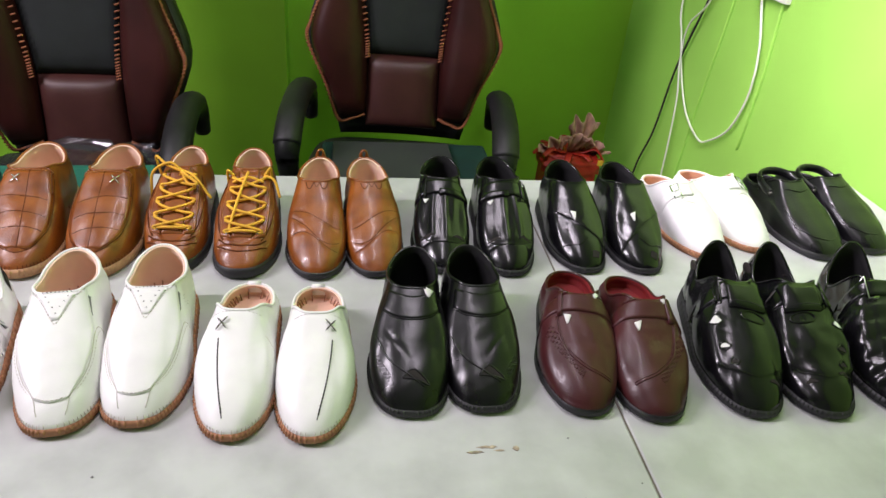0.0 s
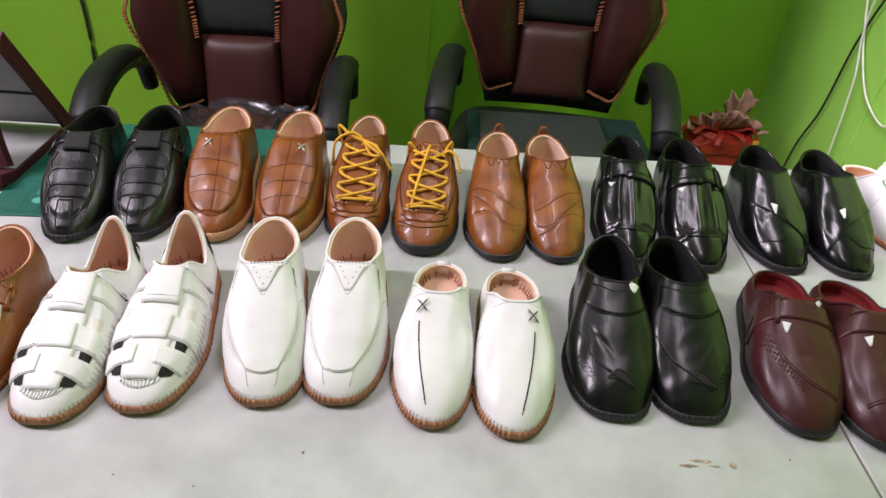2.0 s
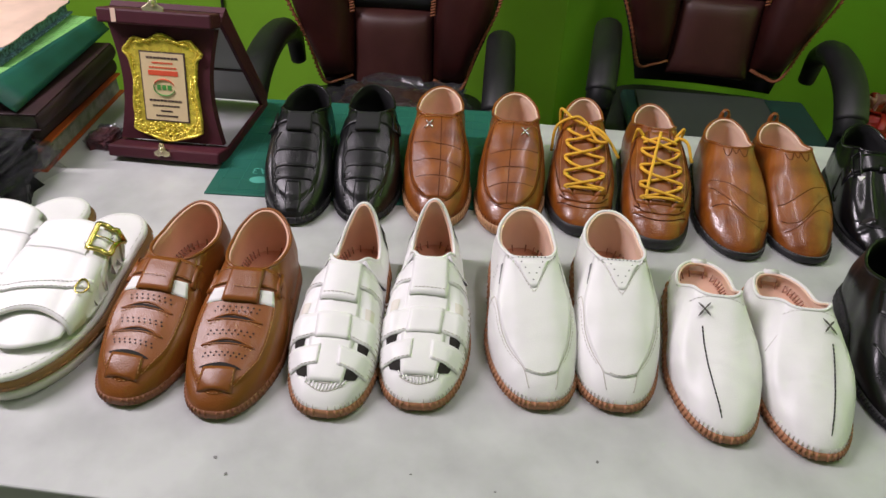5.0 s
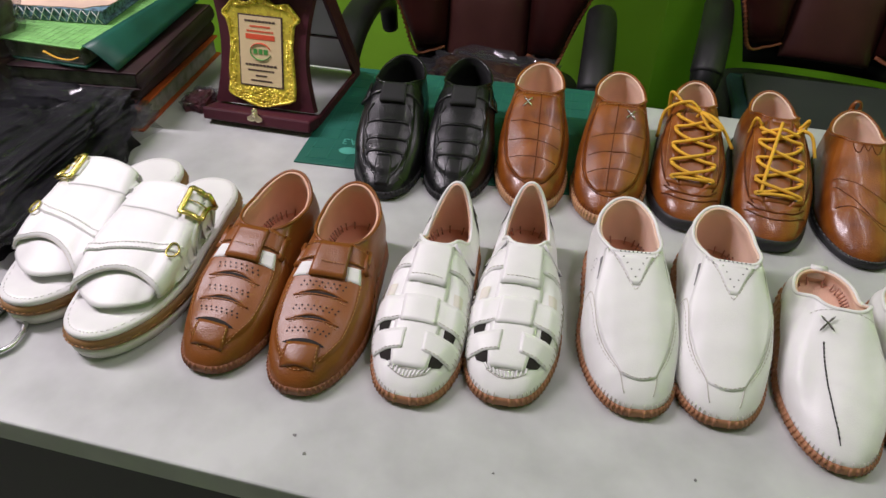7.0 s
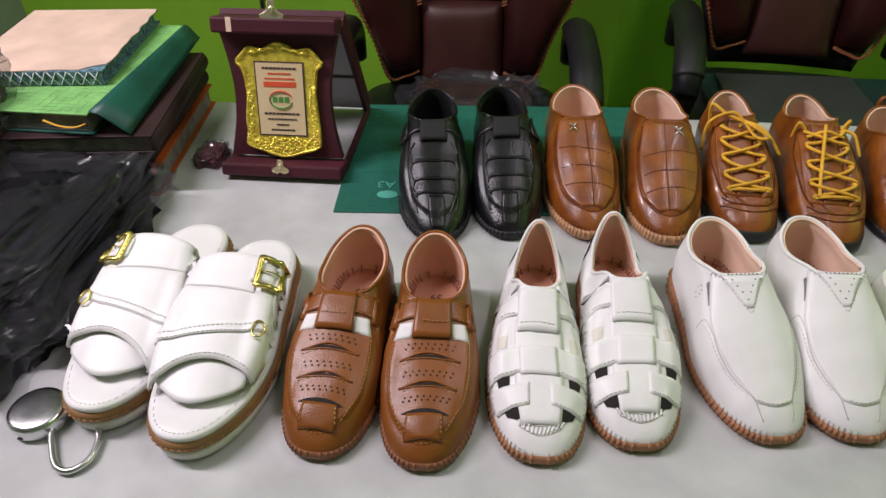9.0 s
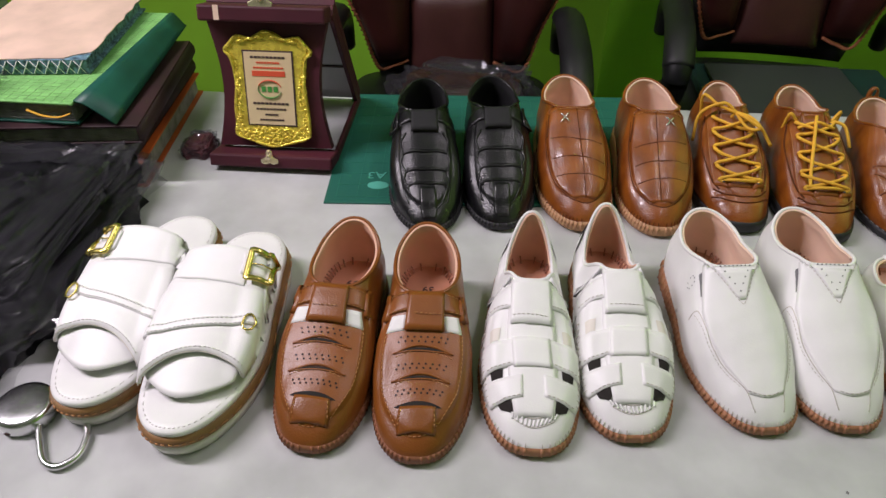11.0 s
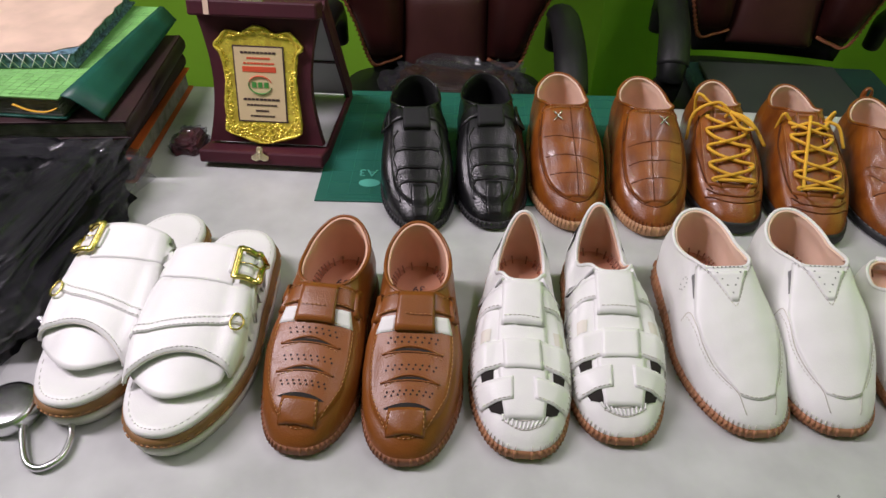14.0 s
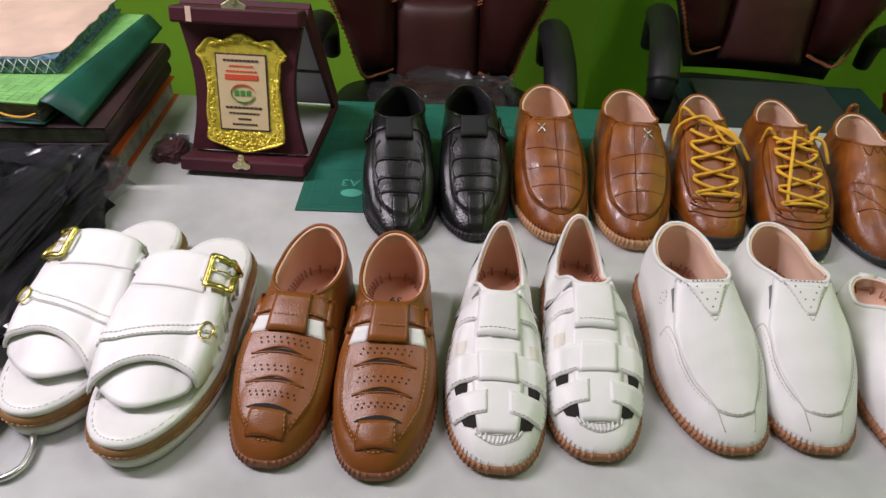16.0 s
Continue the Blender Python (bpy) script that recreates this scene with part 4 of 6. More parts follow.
solid("black_cable", tube(smooth_path([(CX - 0.004, y, z) for y, z in ((1.80, 1.2), (1.888, 0.951), (1.974, 0.731), (2.017, 0.510), (2.087, 0.333), (2.13, 0.02))], 50), 0.0033, 8), CABLE_BLACK, "thin black cable running down the green wall", "cable", smooth=True)
for run in (((1.76, 1.15), (1.782, 0.921), (1.807, 0.722), (1.828, 0.502), (1.84, 0.30)), ((1.56, 1.01), (1.556, 0.95), (1.548, 0.826), (1.555, 0.679), (1.56, 0.64))):
    solid("painted_cable", tube(smooth_path([(RX - 0.003, y, z) for y, z in run], 30), 0.0045, 8), LIME_WALL, "thin cable painted over in lime green", "cable", smooth=True)
sock = thing("wall_socket", pose(RX, 1.59, 1.055), "white plastic wall socket with cable outlets", "socket")
part("plate", mesh_of("plate", *box(-0.014, -0.055, -0.042, 0, 0.055, 0.042), smooth=False), CABLE_WHITE, sock, bevel=0.003)
part("plug", mesh_of("plug", *box(-0.045, 0.02, -0.02, -0.0145, 0.045, 0.015), smooth=False), CABLE_WHITE, sock, bevel=0.004)

# ---------------------------------------------------------------- marks on the table
rng = random.Random(3)


def blot(x, y, rx, ry, n=14):
    return slab([(x + rx * rng.uniform(0.55, 1.1) * math.cos(a), y + ry * rng.uniform(0.5, 1.1) * math.sin(a)) for a in np.linspace(0, 2 * np.pi, n, endpoint=False)], TOP + 0.0002, TOP + 0.0006)


for x, y, rx, ry in ((0.136, 0.479, 0.010, 0.0020), (0.150, 0.485, 0.012, 0.0022), (0.162, 0.480, 0.006, 0.0014)):
    part("scuff", mesh_of("scuff", *blot(x, y, rx, ry, 22), smooth=False), DIRT, table, "tan scuff mark")
part("scuff", mesh_of("scuff", *blot(0.180, 0.482, 0.004, 0.005), smooth=False), DIRT, table)
for x, y, r in ((-0.235, 0.468, 0.0028), (0.24, 0.493, 0.002), (-0.575, 0.425, 0.004), (-0.56, 0.41, 0.003), (-0.40, 0.432, 0.003), (-0.325, 0.425, 0.002), (0.12, 0.395, 0.0025), (0.30, 0.43, 0.002), (0.235, 0.415, 0.002)):
    part("speck", mesh_of("speck", *blot(x, y, r * 0.6, r * rng.uniform(0.3, 0.7), 9), smooth=False), DARK_DIRT, table)

solid("black_cable", tube(smooth_path([(-1.44, BY - 0.012, 1.4), (-1.45, BY - 0.012, 0.9), (-1.40, BY - 0.012, 0.55), (-1.43, BY - 0.012, 0.02)], 40), 0.006, 8), CABLE_BLACK, "thin black cable hanging on the green wall behind", "cable", smooth=True)

# ---------------------------------------------------------------- shoes: the patterns
FORM = ("ball", "heel", "waist", "toe_pow", "toe_len", "throat", "z_throat", "z_side", "z_heel", "toe_h", "sole_t", "welt", "collar_w",
        "back", "square", "bulge", "spring", "swing", "bend")


def build(name, label, m, length, at, group, upper, lining, insole, sole, **kw):
    form = {k: kw.pop(k) for k in list(kw) if k in FORM}
    if "sole_t" in form:
        form["sole"] = form.pop("sole_t")
    last = Last(m, length, **form)
    ob = shoe(name, dict(upper=upper, lining=lining, insole=insole, sole=sole, **kw), last, at, label, group)
    return ob, last


def lay(ob, name, vf, material, label=""):
    return part(name, mesh_of(name, *vf), material, ob, label)


def groove(d, width=0.008, depth=0.004):
    return -depth * np.exp(-(d / width) ** 2)


def band_rows(y0, y1, x0=-1.06, x1=1.06, n=26, rows=7, bow=0.0, skew=0.0):
    """Rows of a strap across the shoe; bow pulls its middle towards the heel."""
    out = []
    for j in np.linspace(0, 1, rows):
        out.append([(x, y0 + (y1 - y0) * j + bow * (1 - x * x) + skew * x) for x in np.linspace(x0, x1, n)])
    return out


def lens(x0, x1, y, tall, bow=0.0, n=15):
    """A crescent-shaped slit."""
    a = np.linspace(0, 1, n)
    x = x0 + (x1 - x0) * a
    w = tall * np.sin(np.pi * a) ** 0.7 + 0.0006
    mid = y + bow * np.sin(np.pi * a)
    return [[(xx, mm - ww / 2 + ww * j) for xx, mm, ww in zip(x, mid, w)] for j in (0, 0.5, 1)]


def ornament(ob, last, x, y, size, material, name="ornament", label="small metal star ornament"):
    bits = []
    for k in range(4):
        w = math.pi / 4 + k * math.pi / 2
        a = last.on(x, y, 0.0028)[0]
        px, py = size * math.cos(w), size * math.sin(w)
        b = last.on(x + px / float(last.half(y) * last.L), y + py / last.L, 0.0028)[0]
        bits.append(tube([a, a * 0.4 + b * 0.6, b], [0.0006, 0.0011, 0.0003], 6))
    lay(ob, name, join(*bits, ball(last.on(x, y, 0.0026)[0], 0.001, 0.001, 0.0012, 6)), material, label)


def size_mark(ob, last, text, y, size=0.011):
    z = float(last.sole_top(y)) * last.L + 0.0046
    x, yy = last.plan(0.0, y)
    lettering(text, size, pose(x, yy, z, 0, 0, 180), PRINT_DARK, ob)


def heel_pleats(ob, last, material):
    """Pleats of the lining round the inside of the heel, drawn as cords in the colour of their shade."""
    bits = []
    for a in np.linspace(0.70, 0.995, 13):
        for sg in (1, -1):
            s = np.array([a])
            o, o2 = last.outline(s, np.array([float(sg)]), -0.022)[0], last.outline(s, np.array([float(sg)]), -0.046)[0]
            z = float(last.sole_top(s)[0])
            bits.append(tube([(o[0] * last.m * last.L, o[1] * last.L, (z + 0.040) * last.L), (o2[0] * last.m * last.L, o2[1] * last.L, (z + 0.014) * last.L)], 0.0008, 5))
    lay(ob, "lining_pleat_shade", join(*bits), material)


def paper(ob, last, x, y, w=0.12, h=0.035, lift=0.0032):
    """A scrap of white packing paper, torn to a rough triangle."""
    lay(ob, "packing_paper", last.drape(last.quad([(x - w * 0.15, y - h * 0.5), (x + w * 0.05, y - h * 0.55), (x + w * 0.5, y + h * 0.3), (x - w * 0.5, y + h * 0.5)], 5, 5), lift), PAPER, "scrap of white packing paper")


def u_seam(w=0.72, far=0.5, toe=0.09):
    return [(-w, far), (-w, far * 0.6), (-w * 0.93, 0.22), (-w * 0.62, toe + 0.035), (0, toe), (w * 0.62, toe + 0.035), (w * 0.93, 0.22), (w, far * 0.6), (w, far)]


def u_field(w=0.72, toe=0.09, depth=0.006):
    def field(x, y):
        r = np.sqrt((np.clip(x, -2, 2) / w) ** 2 + (np.clip(0.26 - y, 0, 1) / (0.26 - toe)) ** 2)
        inside = smoothstep(0.06, -0.06, r - 1) * smoothstep(0.62, 0.5, y)
        return inside * depth
    return field


# ---- white slide with two straps and buckles
def white_slide(m, length, at, group):
    last = Last(m, length, ball=0.188, heel=0.138, waist=0.158, toe_pow=2.25, toe_len=0.34, throat=0.80, z_throat=0.40, z_side=0.33, z_heel=0.2, toe_h=0.075,
                sole=(0.115, 0.15), bulge=0.02, welt=0.0, spring=0.016, bend=1.2, collar_w=0.13)
    ob = thing("slide_sandal", at, "white leather slide sandal with brass buckles and cork welt", "sandal", group)
    L = last.L

    def layer(levels):
        rings = []
        for grow, up in levels:
            o = last.outline(last.s, last.sgn, grow)
            z = last.sole_bottom(last.s) + (last.sole_top(last.s) - last.sole_bottom(last.s)) * up
            rings.append(np.stack([o[:, 0] * m, o[:, 1], z], 1) * L)
        c = last.cols
        f = grid_faces(len(rings), c, True, flip=m < 0)
        low, high = tuple(range(c)), tuple(range((len(rings) - 1) * c, len(rings) * c))
        f += [low[::-1], high] if m > 0 else [low, high[::-1]]
        return np.vstack(rings), f

    lay(ob, "outsole", layer(((-0.02, 0), (0.006, 0.02), (0.010, 0.2), (0.010, 0.42))), WHITE_RUBBER, "white rubber outsole")
    lay(ob, "welt", layer(((0.008, 0.425), (0.016, 0.48), (0.017, 0.70), (0.006, 0.80))), CORK, "brown stitched welt")
    lay(ob, "footbed", layer(((0.004, 0.805), (0.006, 0.93), (0.0, 1.0), (-0.03, 1.02))), WHITE, "white padded footbed")
    o = last.outline(last.s, last.sgn, 0.0185)
    z = last.sole_bottom(last.s) + (last.sole_top(last.s) - last.sole_bottom(last.s)) * 0.6
    p = smooth_path(np.stack([o[:, 0] * m, o[:, 1], z], 1) * L, 240, True)
    lay(ob, "welt_stitching", join(*[tube(p[[k, (k + 3) % 240]], 0.0008, 4) for k in range(0, 240, 5)]), THREAD_TAN)
    o = last.outline(last.s, last.sgn, -0.014)
    z = last.sole_top(last.s) + 0.001
    p = smooth_path(np.stack([o[:, 0] * m, o[:, 1], z], 1) * L, 240, True)
    lay(ob, "footbed_stitching", join(*[tube(p[[k, (k + 2) % 240]], 0.0006, 4) for k in range(0, 240, 4)]), THREAD_WHITE)

    def strap(front, back, lift, x0=-1.05, x1=1.05, n=34, rows=12):
        g = []
        for j in np.linspace(0, 1, rows):
            g.append([(x, front(x) + (back(x) - front(x)) * j) for x in np.linspace(x0, x1, n)])
        return last.drape(g, lift)

    def under(vf, drop):
        v, f = vf
        v = v.copy()
        v[:, 2] -= drop + 0.005 * smoothstep(0.34, 0.16, v[:, 1] / L)
        return v, f

    # the inner flap that shows under the front edge, then the straps over it
    flap = strap(lambda x: 0.145 + 0.11 * x * x, lambda x: 0.402 + 0 * x, 0.0, -0.93, 0.93)
    lay(ob, "inner_flap", under(flap, 0.0016), WHITE, "smooth white inner flap")
    front = lambda x: 0.294 - 0.060 * x * x - 0.03 * x
    lay(ob, "front_strap", strap(front, lambda x: 0.532 + 0.01 * x, 0.0022), WHITE)
    lay(ob, "belt", strap(lambda x: 0.374 - 0.03 * x, lambda x: 0.402 - 0.03 * x, 0.0042, -1.04, 1.04, rows=5), WHITE, "narrow white belt across the strap")
    lay(ob, "back_strap", strap(lambda x: 0.522 + 0.01 * x, lambda x: 0.667 - 0.02 * x * x, 0.0026, -0.62, 1.05), WHITE)
    lay(ob, "buckle_strap", strap(lambda x: 0.560 + 0 * x, lambda x: 0.637 + 0 * x, 0.0046, -1.08, -0.48, n=18, rows=6), WHITE, "white leather tongue through the buckle")
    lay(ob, "side_strap", strap(lambda x: 0.472 + 0 * x, lambda x: 0.672 + 0 * x, 0.0012, -1.05, -0.74, n=12, rows=8), WHITE)
    st = [last.stitches([(x, front(x) + 0.014) for x in np.linspace(-0.95, 0.95, 15)], lift=0.0026),
          last.stitches([(x, 0.379 - 0.03 * x) for x in np.linspace(-0.95, 0.95, 15)], lift=0.0046),
          last.stitches([(x, 0.397 - 0.03 * x) for x in np.linspace(-0.95, 0.95, 15)], lift=0.0046)]
    for row in st:
        lay(ob, "stitching", row, THREAD_WHITE)
    edge = [last.cord([(x, front(x) - 0.001) for x in np.linspace(-1.0, 1.0, 15)], 0.0005, lift=0.0012)]
    lay(ob, "strap_edge", join(*edge), CREAM)
    # frames of the buckles
    corners = [(-1.02, 0.544), (-1.02, 0.654), (-0.64, 0.654), (-0.64, 0.544)]
    ring = np.array([last.on(x, y, 0.0062)[0] for k in range(4) for x, y in [tuple(np.array(corners[k]) * (1 - t) + np.array(corners[(k + 1) % 4]) * t) for t in np.linspace(0, 1, 6, endpoint=False)]])
    b = lay(ob, "buckle", tube(smooth_path(ring, 48, True), 0.0032, 8, True, flat=0.7), BRASS, "square brass buckle")
    lay(b, "prong", tube([last.on(-1.02, 0.599, 0.0075)[0], last.on(-0.85, 0.599, 0.0085)[0], last.on(-0.64, 0.599, 0.0068)[0]], 0.0008, 6), BRASS)
    w = np.linspace(0, 2 * np.pi, 16, endpoint=False)
    e = np.array([last.on(-0.84 + 0.075 * math.cos(t), 0.402 + 0.024 * math.sin(t), 0.0056)[0] for t in w])
    lay(ob, "small_buckle", tube(e, 0.0010, 6, True), BRASS, "small oval brass buckle")


# ---- brown closed sandal with slits
def brown_sandal(m, length, at, group):
    ob, last = build("closed_sandal", "brown pebbled leather closed sandal with slits and strap", m, length, at, group, BROWN, PEACH, INSOLE, BROWN_SOLE,
                     category="sandal", throat=0.585, z_throat=0.315, z_side=0.30, z_heel=0.375, toe_pow=2.5, toe_len=0.36, ball=0.190, welt=0.004, shape=u_field(0.80, 0.07, 0.009), ribs=BROWN_SOLE, rib_count=34, rib_end=0.30, rib_size=0.0015)
    lay(ob, "strap", last.drape(band_rows(0.505, 0.590), 0.0018), BROWN)
    p = lay(ob, "strap_tab", last.drape(last.quad([(-0.42, 0.445), (0.40, 0.445), (0.40, 0.622), (-0.46, 0.622)], 12, 10), 0.0036), BROWN, "square pebbled leather tab")
    lay(p, "stitching", last.stitches([(-0.36, 0.495), (0, 0.494), (0.31, 0.495)], lift=0.0052), THREAD_TAN)
    for x in (-0.84, 0.84):
        lay(ob, "keeper", last.drape(last.quad([(x - 0.05, 0.49), (x + 0.05, 0.49), (x + 0.05, 0.595), (x - 0.05, 0.595)], 5, 5), 0.0040), BROWN)
    wins = [last.drape(last.quad([(-0.80, 0.445), (-0.45, 0.445), (-0.43, 0.492), (-0.76, 0.497)], 6, 5), 0.0005), last.drape(last.quad([(0.42, 0.445), (0.80, 0.445), (0.74, 0.497), (0.40, 0.492)], 6, 5), 0.0005)]
    for w in wins:
        lay(ob, "side_opening", w, PAPER, "white packing paper showing through")
    # slits are not cut: dark patches on the upper carry their shade
    for y in (0.375, 0.280):
        lay(ob, "slit", last.drape(lens(-0.60, 0.58, y, 0.013, 0.010), 0.0008, False), OPENING_SHADE, "dark slit with its shade laid on as colour")
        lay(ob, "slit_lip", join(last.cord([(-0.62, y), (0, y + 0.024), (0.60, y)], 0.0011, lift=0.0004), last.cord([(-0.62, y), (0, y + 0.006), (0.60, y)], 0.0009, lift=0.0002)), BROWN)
    lay(ob, "toe_slit", last.drape(lens(-0.56, 0.56, 0.184, 0.024, 0.006), 0.0006, False), OPENING_SHADE, "dark slit with its shade laid on as colour")
    lay(ob, "toe_strap", last.drape(last.quad([(-0.60, 0.078), (0.60, 0.078), (0.42, 0.184), (-0.42, 0.184)], 10, 8), 0.0013), BROWN)
    for y in (0.422, 0.334, 0.244):
        perf = lay(ob, "perforation", last.dots([(x + 0.04 * (j % 2), y - 0.014 * j + 0.004 * (1 - (x / 0.6) ** 2)) for j in (0, 1) for x in np.linspace(-0.50, 0.46, 8)], 0.0010), OPENING_SHADE)
        tagged(perf, kind="stuff")
    st = [last.stitches(u_seam(0.80, 0.47, 0.065)), last.stitches([(-0.39, 0.175), (-0.52, 0.095)], lift=0.0016), last.stitches([(0.39, 0.175), (0.52, 0.095)], lift=0.0016)]
    st += [last.stitches([(-0.6, y), (0, y + 0.02), (0.6, y)]) for y in (0.445, 0.362, 0.268)] + [last.stitches([(-0.9, 0.508), (-0.45, 0.508)], lift=0.0025), last.stitches([(-0.9, 0.577), (-0.45, 0.577)], lift=0.0025), last.stitches([(0.42, 0.508), (0.9, 0.508)], lift=0.0025), last.stitches([(0.42, 0.577), (0.9, 0.577)], lift=0.0025)]
    lay(ob, "stitching", join(*st), THREAD_TAN)
    size_mark(ob, last, "39", 0.82, 0.013)
    heel_pleats(ob, last, PLEAT_SHADE)


# ---- white or black woven sandal
def woven(m, length, at, group, name, label, leather, lining, sole, gap, thread, ribs, **kw):
    ob, last = build(name, label, m, length, at, group, leather, lining, INSOLE, sole, category="sandal", throat=0.60, z_throat=0.325, z_side=0.20,
                     z_heel=0.395, collar_w=0.102, heel=0.136, toe_pow=2.7, toe_len=0.33, welt=0.005, shape=u_field(0.8, 0.10, 0.006), ribs=ribs, rib_count=62, rib_end=0.85, rib_thread=thread, **kw)
    for sg in (-1, 1):
        # each cutout is a dark sheet on the upper in place of shade
        holes = [[(sg * 0.52, 0.128), (sg * 0.78, 0.150), (sg * 0.84, 0.196), (sg * 0.42, 0.186)], [(sg * 0.62, 0.262), (sg * 0.84, 0.258), (sg * 0.86, 0.298), (sg * 0.60, 0.298)]]
        for h in holes:
            h = h if sg > 0 else [h[1], h[0], h[3], h[2]]
            lay(ob, "cutout", last.drape(last.quad(h, 8, 6), 0.0007, False), gap, "dark gap between woven strips with its shade laid on as colour")
        q = [(sg * 0.66, 0.392), (sg * 0.84, 0.388), (sg * 0.84, 0.430), (sg * 0.64, 0.430)]
        lay(ob, "side_gap", last.drape(last.quad(q if sg > 0 else [q[1], q[0], q[3], q[2]], 8, 6), 0.0005, False), CREAM if lining is PEACH else gap, "lining showing below the strap")
    lay(ob, "tongue", last.drape(last.quad([(-0.50, 0.112), (0.50, 0.112), (0.50, 0.56), (-0.50, 0.56)], 12, 22), 0.0011), leather)
    for sg in (-1, 1):
        for k, (y0, y1, xi) in enumerate(((0.178, 0.262, 0.24), (0.296, 0.386, 0.34))):
            q = [(sg * xi, y0 + 0.010), (sg * 1.02, y0 - 0.008), (sg * 1.02, y1 - 0.004), (sg * (xi - 0.03), y1 + 0.008)]
            q = q if sg > 0 else [q[1], q[0], q[3], q[2]]
            lay(ob, "woven_strip", last.drape(last.quad(q, 12, 7), 0.0019 - 0.0002 * k), leather)
    lay(ob, "cross_strip", last.drape(last.quad([(-0.38, 0.298), (0.40, 0.298), (0.36, 0.396), (-0.40, 0.396)], 10, 7), 0.0025), leather)
    lay(ob, "strap", last.drape(band_rows(0.492, 0.580), 0.0017), leather)
    tab = lay(ob, "strap_tab", last.drape(last.quad([(-0.44, 0.440), (0.44, 0.440), (0.46, 0.618), (-0.46, 0.618)], 12, 10), 0.0034), leather, "wide leather tab")
    lay(tab, "stitching", last.stitches([(-0.38, 0.466), (0.38, 0.466)], lift=0.0037), thread)
    bits = []
    for a in np.linspace(-1, 1, 11):
        x, y = 0.54 * a, 0.076 + 0.034 * a * a
        bits.append(last.cord([(x - 0.03, y), (x * 1.02 + 0.02, y + 0.026)], 0.0012, 6, 0.0003, 5))
    lay(ob, "toe_stitching", join(*bits), leather)
    lay(ob, "toe_seam", join(*[last.cord([(0.54 * a, 0.076 + 0.034 * a * a + e) for a in np.linspace(-1, 1, 9)], 0.0005, lift=0.0002) for e in (-0.004, 0.030)]), thread)
    st = [last.stitches([(-0.97, 0.502), (-0.48, 0.502)], lift=0.0020), last.stitches([(0.48, 0.502), (0.97, 0.502)], lift=0.0020)]
    for sg in (-1, 1):
        st += [last.stitches([(sg * 0.30, 0.196), (sg * 0.92, 0.182)], lift=0.0021), last.stitches([(sg * 0.44, 0.314), (sg * 0.92, 0.302)], lift=0.0019)]
        lay(ob, "side_stitching", join(*[last.cord([(sg * 0.94, y), (sg * 1.03, y + 0.004)], 0.0006, 4, 0.0016, 4) for y in np.arange(0.20, 0.46, 0.022)]), thread)
    for row in st:
        lay(ob, "stitching", row, thread)
    for sg in (-1, 1):      # gap in the quarter beside the heel, its shade as a dark patch
        q = [last.grid[int(NK * t), (int(NA * a) if sg > 0 else last.cols - int(NA * a)) % last.cols] for a, t in ((0.70, 0.45), (0.80, 0.42), (0.82, 0.78), (0.72, 0.80))]
        c = np.mean(q, 0)
        outw = np.array([math.copysign(1, c[0]), 0, 0.0]) * 0.0012
        rr = np.array([c + (np.array(q[k]) * (1 - t) + np.array(q[(k + 1) % 4]) * t - c) + outw for k in range(4) for t in (0, 0.33, 0.66)])
        lay(ob, "quarter_cutout", (np.vstack([rr, c + outw * 1.3]), [(i, (i + 1) % 12, 12) for i in range(12)]), gap, "dark opening beside the heel with its shade laid on as colour")
    if lining is PEACH:
        heel_pleats(ob, last, PLEAT_SHADE)
        z = float(last.sole_top(0.78)) * last.L + 0.0046
        x, yy = last.plan(0.0, 0.76)
        lay(ob, "printed_mark", join(*[box(x - 0.005 - 0.001 * (k % 2), yy + k * 0.0075 - 0.0024, z, x + 0.005, yy + k * 0.0075 + 0.0024, z + 0.0003) for k in range(3)]), PRINT_DARK, "dark printed maker's mark")
    return ob, last


def white_woven(m, length, at, group):
    woven(m, length, at, group, "woven_sandal", "white leather woven sandal with tab strap and gum sole", WHITE, PEACH, GUM, OPENING_SHADE, THREAD_FAWN, GUM)


